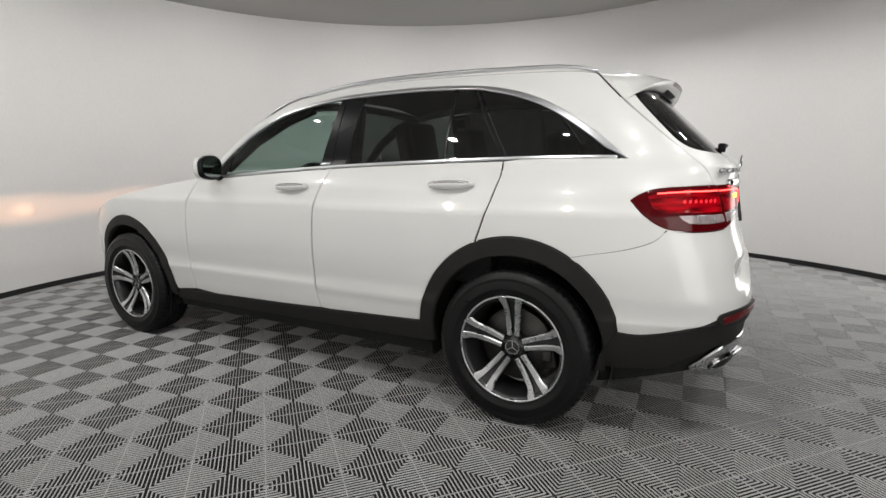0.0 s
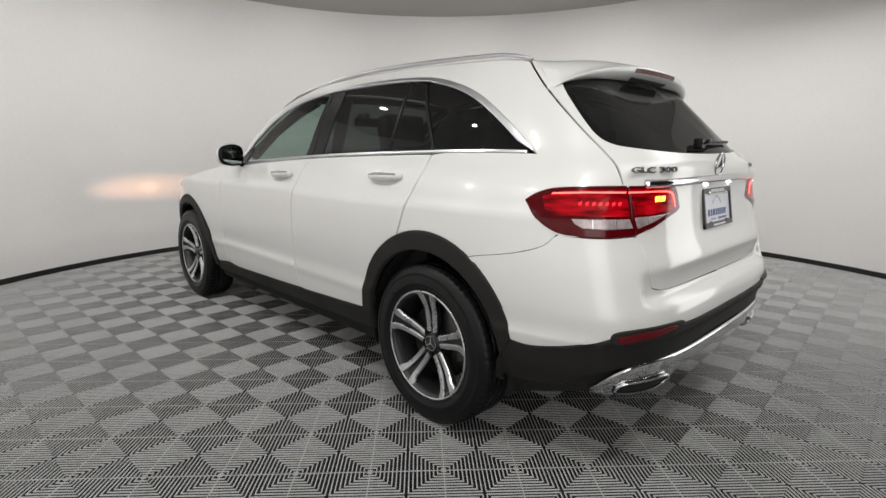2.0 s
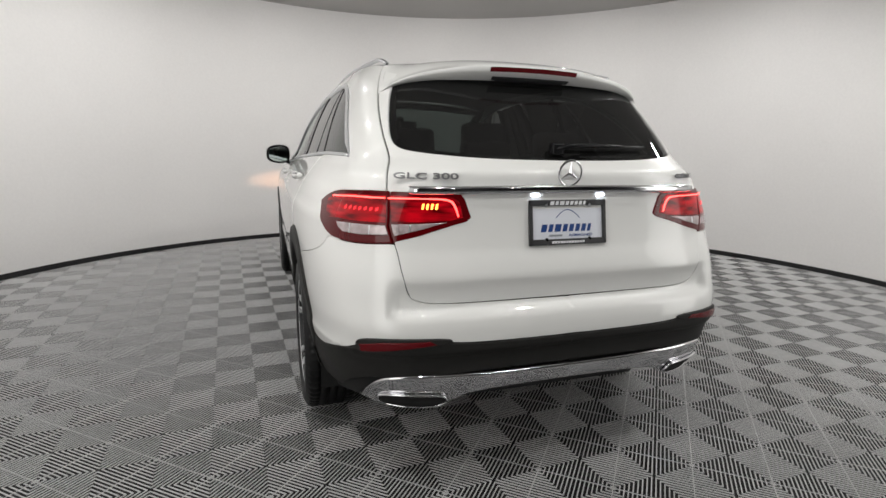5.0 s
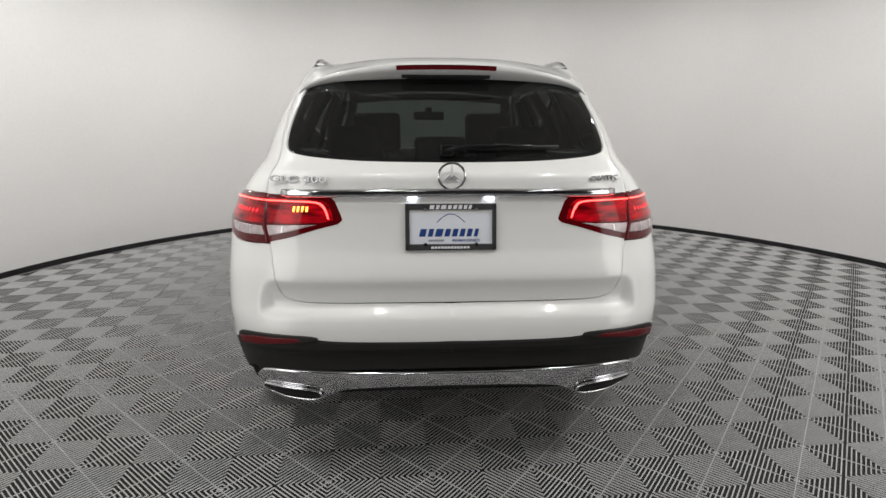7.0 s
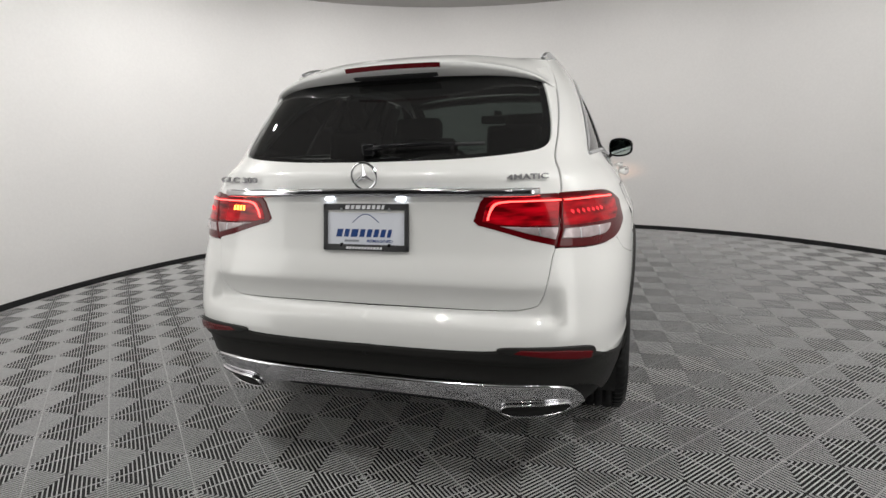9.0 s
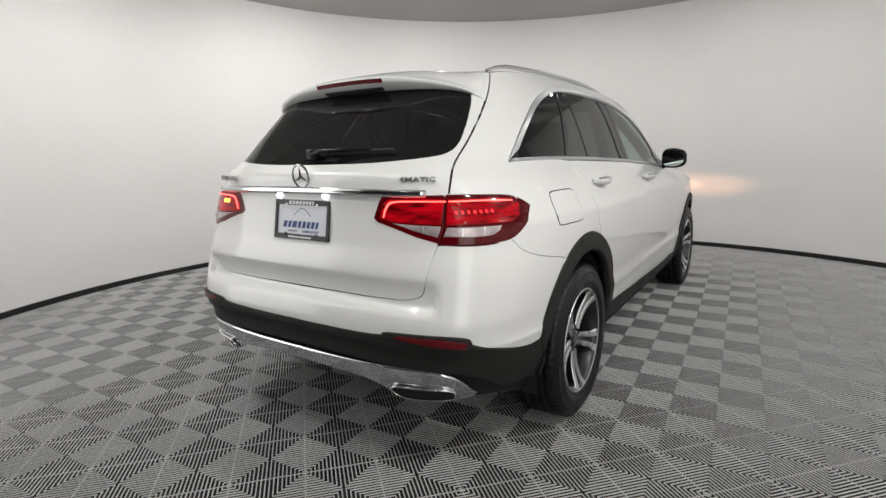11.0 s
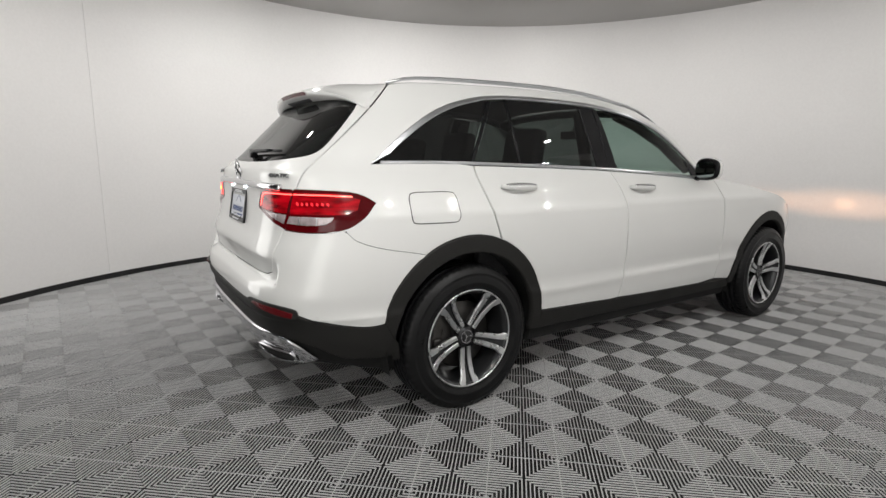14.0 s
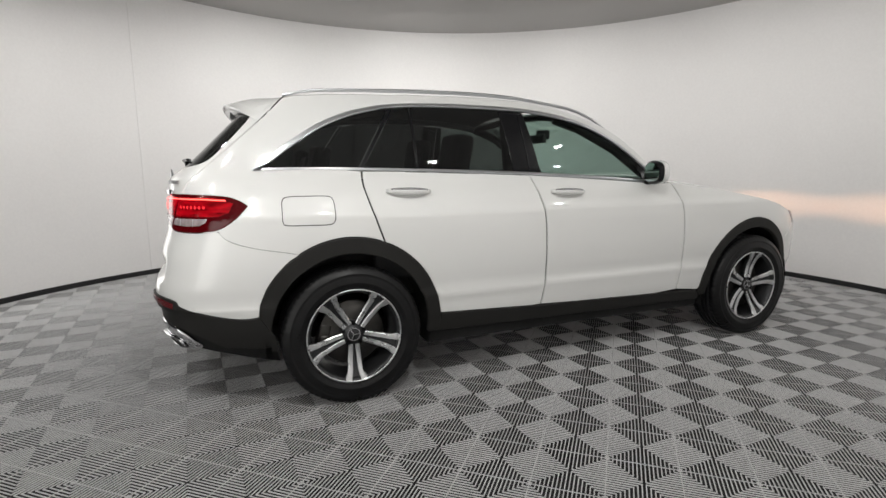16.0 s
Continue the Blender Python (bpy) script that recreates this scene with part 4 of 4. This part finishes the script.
def lettering(name, text, height, m, mat, parent, depth=.002, align="LEFT", stretch=1.0, shear=0.0, label=""):
    cu = bpy.data.curves.new(name, "FONT")
    cu.body, cu.size, cu.extrude, cu.align_x, cu.shear, cu.offset = text, height / .70, depth, align, shear, height * .02
    tmp = new(name, cu)
    me = bpy.data.meshes.new_from_object(tmp.evaluated_get(bpy.context.evaluated_depsgraph_get()))
    bpy.data.objects.remove(tmp)
    me.transform(m @ Matrix.Diagonal((stretch, 1, 1, 1)))
    ob = part_mesh(name, me, mat, parent, label, False)
    return ob


def on_stern(x, z, out=.002):
    """Frame on the tailgate: x across, y up the panel, z out of it."""
    n = normal_at(stern, x, z)
    across = (stern(x + .01, z) - stern(x - .01, z)).normalized()
    m = Matrix((across, n.cross(across), n)).transposed().to_4x4()
    return Matrix.Translation(stern(x, z) + n * out) @ m


lettering("model_badge", "GLC 300", .020, on_stern(-.535, 1.138, .003), BADGE, car, .003, "CENTER", 2.1, label="chrome model lettering")
lettering("drive_badge", "4MATIC", .017, on_stern(.555, 1.141, .003), BADGE, car, .003, "CENTER", 1.6, label="chrome drive lettering")

# number plate with its black frame
PL = Matrix.Translation((-.002, -.848, .982)) @ Matrix.Rotation(radians(90 - 9), 4, "X")
bm = bmesh.new()
box(bm, (.300, .146, .003), (0, 0, .004), bevel=.001)
bmesh.ops.transform(bm, matrix=PL, verts=bm.verts)
plate = part("number_plate", bm, PLATEWHITE, car, "white dealer plate in a black frame", False)
bm = bmesh.new()
for at, size in (((0, .071, .006), (.322, .022, .012)), ((0, -.071, .006), (.322, .022, .012)), ((-.1535, 0, .006), (.015, .164, .012)), ((.1535, 0, .006), (.015, .164, .012))):
    box(bm, size, at, bevel=.003)
bmesh.ops.transform(bm, matrix=PL, verts=bm.verts)
part("plate_frame", bm, PLATEFRAME, plate, "black plastic plate frame", False)


SLANT = Matrix(((1, .25, 0, 0), (0, 1, 0, 0), (0, 0, 1, 0), (0, 0, 0, 1)))


def bars(name, mat, items, z, label=""):
    bm = bmesh.new()
    for x, y, w, h in items:
        box(bm, (w, h, .0008), (x, y, z), SLANT)
    bmesh.ops.transform(bm, matrix=PL, verts=bm.verts)
    return part(name, bm, mat, plate, label, False)


widths = [.026, .021, .029, .022, .022, .021, .021, .017]
items, x = [], -.112
for w in widths:
    items.append((x + w / 2, -.020, w - .004, .027))
    x += w + .0045
for item in items:
    bars("name_bar", PLATEBLUE, [item], .0062, "blue bar")
items, x = [], -.076
for w in widths:
    items.append((x + w * .36, .070, w * .72 - .003, .014))
    x += w * .72 + .003
bars("frame_name", PRINTWHITE, items, .0126, "white name bars")
bars("frame_line", PRINTWHITE, [(-.066 + .0115 * k, -.072, .0090, .008) for k in range(12)], .0126, "white line of small writing")
bars("plate_rule", PRINTGREY, [(-.052, -.0475, .055, .007)], .0062, "grey bar")
lettering("plate_word", "REIMAGINED", .0095, PL @ Matrix.Translation((.052, -.052, .0057)), PLATEBLUE, plate, .0005, "CENTER", 1.25, .25, "small blue word")
bm = bmesh.new()
pts = [(-.050 + .1 * k / 16, .016 + .030 * math.sin(math.pi * k / 16), .0058) for k in range(17)]
tube(bm, pts, .0016, 5, .5)
bmesh.ops.transform(bm, matrix=PL, verts=bm.verts)
part("plate_arc", bm, PLATEBLUE, plate, "thin blue arc")
for sx in (-1, 1):
    for sz in (-1, 1):
        bm = bmesh.new()
        bmesh.ops.create_cone(bm, cap_ends=True, segments=14, radius1=.007, radius2=.005, depth=.006, matrix=PL @ Matrix.Translation((sx * .090, sz * .062, .010)))
        part("plate_screw", bm, SATIN if sz > 0 else GLOSSBLACK, plate, "", False)

# lamps over the plate, hidden under the chrome strip
for sx in (-1, 1):
    bm = bmesh.new()
    box(bm, (.030, .010, .005), (sx * .135 - .002, -.847, 1.0815), bevel=.0015)
    part("plate_lamp", bm, PLATEGLOW, plate, "small lit plate lamp")

# rear wiper
bm = bmesh.new()
base_p = stern(.0, 1.246) + Vector((0, -.02, 0))
tube(bm, [tuple(base_p + Vector((-.02, 0, 0))), tuple(base_p + Vector((.05, -.012, .012))), tuple(stern(.20, 1.262) + Vector((0, -.022, 0))), tuple(stern(.30, 1.260) + Vector((0, -.016, 0)))], lambda s: .015 - .009 * s, 8, .8)
box(bm, (.05, .035, .045), tuple(base_p + Vector((-.012, .004, 0))), bevel=.010)
wiper = part("rear_wiper", bm, GLOSSBLACK, car, "black rear wiper")
bm = bmesh.new()
tube(bm, [tuple(stern(x, 1.256 + .004 * x) + Vector((0, -.012, 0))) for x in (.03, .12, .22, .32, .40)], .006, 6, 1.2)
part("wiper_blade", bm, CABIN, wiper, "black wiper blade")

# reflectors in the bumper
for mirror in (False, True):
    panel("reflector_housing", spline([(-.958, .596), (-1.10, .613), (-1.32, .612), (-1.375, .602), (-1.32, .587), (-1.10, .567), (-.970, .556)], 4, True), flank, CLAD, car, mirror=mirror, step=.03, out=.010, thick=.01, edge=.004)
    panel("rear_reflector", [(-.975, .586), (-1.10, .602), (-1.29, .605), (-1.315, .594), (-1.10, .573), (-.985, .562)], flank, REDREFLECT, car, "dark red reflector", mirror=mirror, step=.03, out=.014, thick=.006, edge=.002)

# chrome skirt with the exhaust tips
def skirt(x, z):
    p = stern(x, max(.34, z))
    return Vector((x, p.y - .006 + .5 * max(0.0, .37 - z), z))


sk = (spline([(0, .454), (.25, .456), (.46, .464), (.60, .467), (.67, .460), (.712, .438), (.738, .400), (.752, .356)], 4)
      + spline([(.748, .350), (.71, .332), (.62, .322), (.53, .324), (.465, .346), (.415, .377), (.34, .389), (.2, .394), (0, .396)], 4))
panel("bumper_skirt", sk, skirt, CHROME, car, "chrome skirt along the bumper", double=True, step=.03, out=.004, thick=.02, edge=.006)
BORE = spline([(.474, .362), (.488, .386), (.53, .394), (.645, .395), (.692, .388), (.704, .370), (.685, .345), (.64, .336), (.53, .334), (.488, .343)], 5, True)
for mirror in (False, True):
    sgn = -1 if mirror else 1
    bm = bmesh.new()
    loop = [skirt(x, z) + Vector((0, -.012, 0)) for x, z in BORE]
    rings = []
    for k, p in enumerate(loop):
        way = (loop[(k + 1) % len(loop)] - loop[k - 1]).normalized()
        out_way = Vector((0, -1, 0))
        side = way.cross(out_way).normalized()
        rings.append([bm.verts.new(((p + side * .0045 * math.cos(j * math.pi / 4) + out_way * .008 * math.sin(j * math.pi / 4)) * 1.0)) for j in range(8)])
    for k in range(len(rings)):
        a, b = rings[k], rings[(k + 1) % len(rings)]
        for j in range(8):
            bm.faces.new((a[j], a[(j + 1) % 8], b[(j + 1) % 8], b[j]))
    if mirror:
        bmesh.ops.transform(bm, matrix=Matrix.Diagonal((-1, 1, 1, 1)), verts=bm.verts)
    bmesh.ops.recalc_face_normals(bm, faces=bm.faces)
    tip = part("exhaust_tip", bm, CHROME, car, "chrome trapezoid exhaust tip")
    # no recess: a flat near-black panel paints the opening's inner shade
    panel("exhaust_bore_shade", BORE, skirt, WELL, tip, "flat near-black panel for the shaded opening", mirror=mirror, step=.03, out=.008, thick=.004, edge=.001)

# ---- cabin ----
def rounded(size, at, turn=None, bevel=.03, seg=3):
    return box(bmesh.new(), size, at, turn, bevel, seg)


def rx(deg):
    return Matrix.Rotation(radians(deg), 4, "X")


for sx in (1, -1):
    seat = part("front_seat", rounded((.50, .16, .62), (sx * .36, .96, .80), rx(-18), .06), SEAT, car, "black leather front seat")
    part("seat_cushion", rounded((.50, .50, .16), (sx * .36, 1.28, .52), rx(4), .05), SEAT, seat)
    hr = part("headrest", rounded((.30, .11, .25), (sx * .36, .80, 1.29), rx(-10), .05), SEAT, seat)
    for dx in (-.06, .06):
        bm = bmesh.new()
        tube(bm, [(sx * .36 + dx, .83, 1.05), (sx * .36 + dx, .80, 1.2)], .006, 8)
        part("headrest_post", bm, CHROME, hr)
bench = part("rear_seat", rounded((1.26, .16, .60), (0, .06, .83), rx(-20), .06), SEAT, car, "black leather rear bench")
part("seat_cushion", rounded((1.26, .50, .16), (0, .40, .56), rx(4), .05), SEAT, bench)
for x, h in ((-.40, 1.25), (0, 1.20), (.40, 1.25)):
    part("headrest", rounded((.25, .09, .16), (x, -.07, h), rx(-12), .04), SEAT, bench)
part("load_cover", rounded((1.18, .62, .02), (0, -.36, 1.06), None, .006), CABIN, car, "black load cover")
part("dashboard", rounded((1.44, .42, .26), (0, 2.05, .98), rx(8), .07), CABIN, car, "black dashboard")
bm = bmesh.new()
prof = [(.185 + .015 * math.cos(2 * math.pi * j / 10), .015 * math.sin(2 * math.pi * j / 10)) for j in range(10)]
revolve(bm, prof, seg=40, closed=True)
box(bm, (.03, .34, .03), (0, 0, 0), None, .008)
box(bm, (.05, .11, .10), (0, 0, -.01), None, .02)
box(bm, (.03, .03, .17), (0, 0, -.09), None, .008)
bmesh.ops.transform(bm, matrix=pose(-.37, 1.68, 1.02, 0, 0, -90) @ pose(0, 0, 0, 0, 24, 0), verts=bm.verts)
part("steering_wheel", bm, CABIN, car, "black steering wheel")
part("inner_mirror", rounded((.24, .035, .065), (0, 1.63, 1.42), None, .015), CABIN, car, "black inner mirror")
part("mirror_stalk", rounded((.05, .10, .07), (0, 1.69, 1.455), None, .02), CABIN, car)
part("headliner", lattice([[(u * x * .96, y, z - .03) for u, (x, y, z) in ((1, p) for p in roof_row(-.30 + 1.70 * k / 12))] for k in range(13)]), LINER, car, "grey headliner")
for sx in (1, -1):
    bm = bmesh.new()
    box(bm, (.05, 1.8, .50), (sx * .74, 1.05, .86), bevel=.02)
    box(bm, (.05, .8, .45), (sx * .64, -.20, .88), bevel=.02)
    part("door_lining", bm, CABIN, car, "black inner door lining")
    bm = bmesh.new()
    tube(bm, [(sx * .70, 1.0, 1.18), (sx * .60, 1.02, 1.50)], .035, 8, 1)
    part("pillar_lining", bm, CABIN, car)
    bm = bmesh.new()
    tube(bm, [(sx * .57, 1.40, 1.515), (sx * .60, 1.58, 1.455), (sx * .66, 1.80, 1.335), (sx * .73, 2.00, 1.17)], .034, 8, 1)
    part("screen_pillar_lining", bm, CABIN, car)
bm = bmesh.new()
tube(bm, [(-.57, 1.42, 1.525), (-.3, 1.46, 1.55), (0, 1.47, 1.56), (.3, 1.46, 1.55), (.57, 1.42, 1.525)], .030, 8, .8)
part("screen_header_lining", bm, CABIN, car)

# front side lamps throw an amber patch on the wall ahead
for sx in (1, -1):
    for watts, cone, wide in ((32.0, 15, 5.0), (34.0, 6, 1.8)):
        data = bpy.data.lights.new("side_lamp_light", "SPOT")
        data.energy, data.color, data.spot_size, data.spot_blend, data.shadow_soft_size = watts, (1.0, 0.50, 0.26), radians(cone), 1.0, 0.01
        ob = new("side_lamp_light", data)
        ob.matrix_world = look((sx * .66, 3.72, .76), (sx * .62, 5.3, .80)) @ Matrix.Diagonal((wide, 1, 1, 1))


# ---- ribbed floor tiles ----
TILE_TURN, TILE_PHASE, SQ = radians(3.5), (0.0770, -0.0580), 0.2
RIBS, RIB_TOP, RIB_FOOT, RIB_H = 18, 0.0050, 0.0043, 0.0045


def square_ribs(verts, faces, ox, oy, odd):
    """Diagonal ribs of one square, tapered and cut at the middle, and the low cross bar under the cut."""
    d = SQ * math.sqrt(2)
    step = d / RIBS
    sx = -1 if odd else 1
    r = RIB_TOP / 2
    bow = [(-r * math.cos(radians(w)), r * (math.sin(radians(w)) - 1)) for w in (0, 30, 60, 90, 120, 150, 180)]
    section = [(-RIB_FOOT / 2, -RIB_H)] + bow + [(RIB_FOOT / 2, -RIB_H)]
    for k in range(RIBS):
        c = -d / 2 + (k + 0.5) * step
        for side in (-1, 1):
            i = len(verts)
            for off, z in section:
                half = max(0.0016, d / 2 - abs(c + off) - 0.0006)
                for u in ((-half, -0.0012) if side < 0 else (0.0012, half)):
                    v = c + off
                    x, y = (u - v) / math.sqrt(2), (u + v) / math.sqrt(2)
                    verts.append((ox + SQ / 2 + sx * x, oy + SQ / 2 + y, z))
            for j in range(len(section) - 1):
                f = (i + 2 * j, i + 2 * j + 1, i + 2 * j + 3, i + 2 * j + 2)
                faces.append(f if sx > 0 else f[::-1])
    i = len(verts)
    for z in (-0.0022, -RIB_H):
        for u, v in ((-0.0018, -d / 2 + 0.001), (0.0018, -d / 2 + 0.001), (0.0018, d / 2 - 0.001), (-0.0018, d / 2 - 0.001)):
            x, y = (u - v) / math.sqrt(2), (u + v) / math.sqrt(2)
            verts.append((ox + SQ / 2 + sx * x, oy + SQ / 2 + y, z))
    faces.append(tuple(i + j for j in ((0, 1, 2, 3) if sx > 0 else (3, 2, 1, 0))))
    faces.append((i + 1, i + 2, i + 6, i + 5))
    faces.append((i + 3, i, i + 4, i + 7))


def tile_mesh(verts, faces, ox=0.0, oy=0.0):
    for a in (0, 1):
        for b in (0, 1):
            square_ribs(verts, faces, ox + a * SQ, oy + b * SQ, (a + b) % 2 == 1)


def lay_floor():
    v, f = [], []
    tile_mesh(v, f)
    me = bpy.data.meshes.new("floor_tile")
    me.from_pydata(v, [], f)
    me.shade_smooth()
    me.materials.append(TILE)
    turn = Matrix.Rotation(TILE_TURN, 4, "Z")
    cells = []
    for i in range(-14, 15):
        for j in range(-14, 15):
            x, y = (2 * i) * SQ + TILE_PHASE[0], (2 * j) * SQ + TILE_PHASE[1]
            mid = turn @ Vector((x + SQ, y + SQ, 0))
            if math.hypot(mid.x - ROOM[0], mid.y - ROOM[1]) < ROOM_R + 0.12:
                cells.append((math.hypot(mid.x - 0.2, (mid.y - 0.0) * 0.9), x, y))
    cells.sort()
    for _, x, y in cells[:290]:
        ob = new("floor_tile", me)
        ob.parent = floor
        ob.matrix_world = turn @ Matrix.Translation((x, y, 0))
    v, f = [], []
    for _, x, y in cells[290:]:
        tile_mesh(v, f, x, y)
    me = bpy.data.meshes.new("far_floor_tiles")
    me.from_pydata(v, [], f)
    me.shade_smooth()
    me.materials.append(TILE)
    ob = new("far_floor_tiles", me)
    ob.parent, ob.matrix_world = floor, turn
    tagged(ob, kind="stuff")


lay_floor()
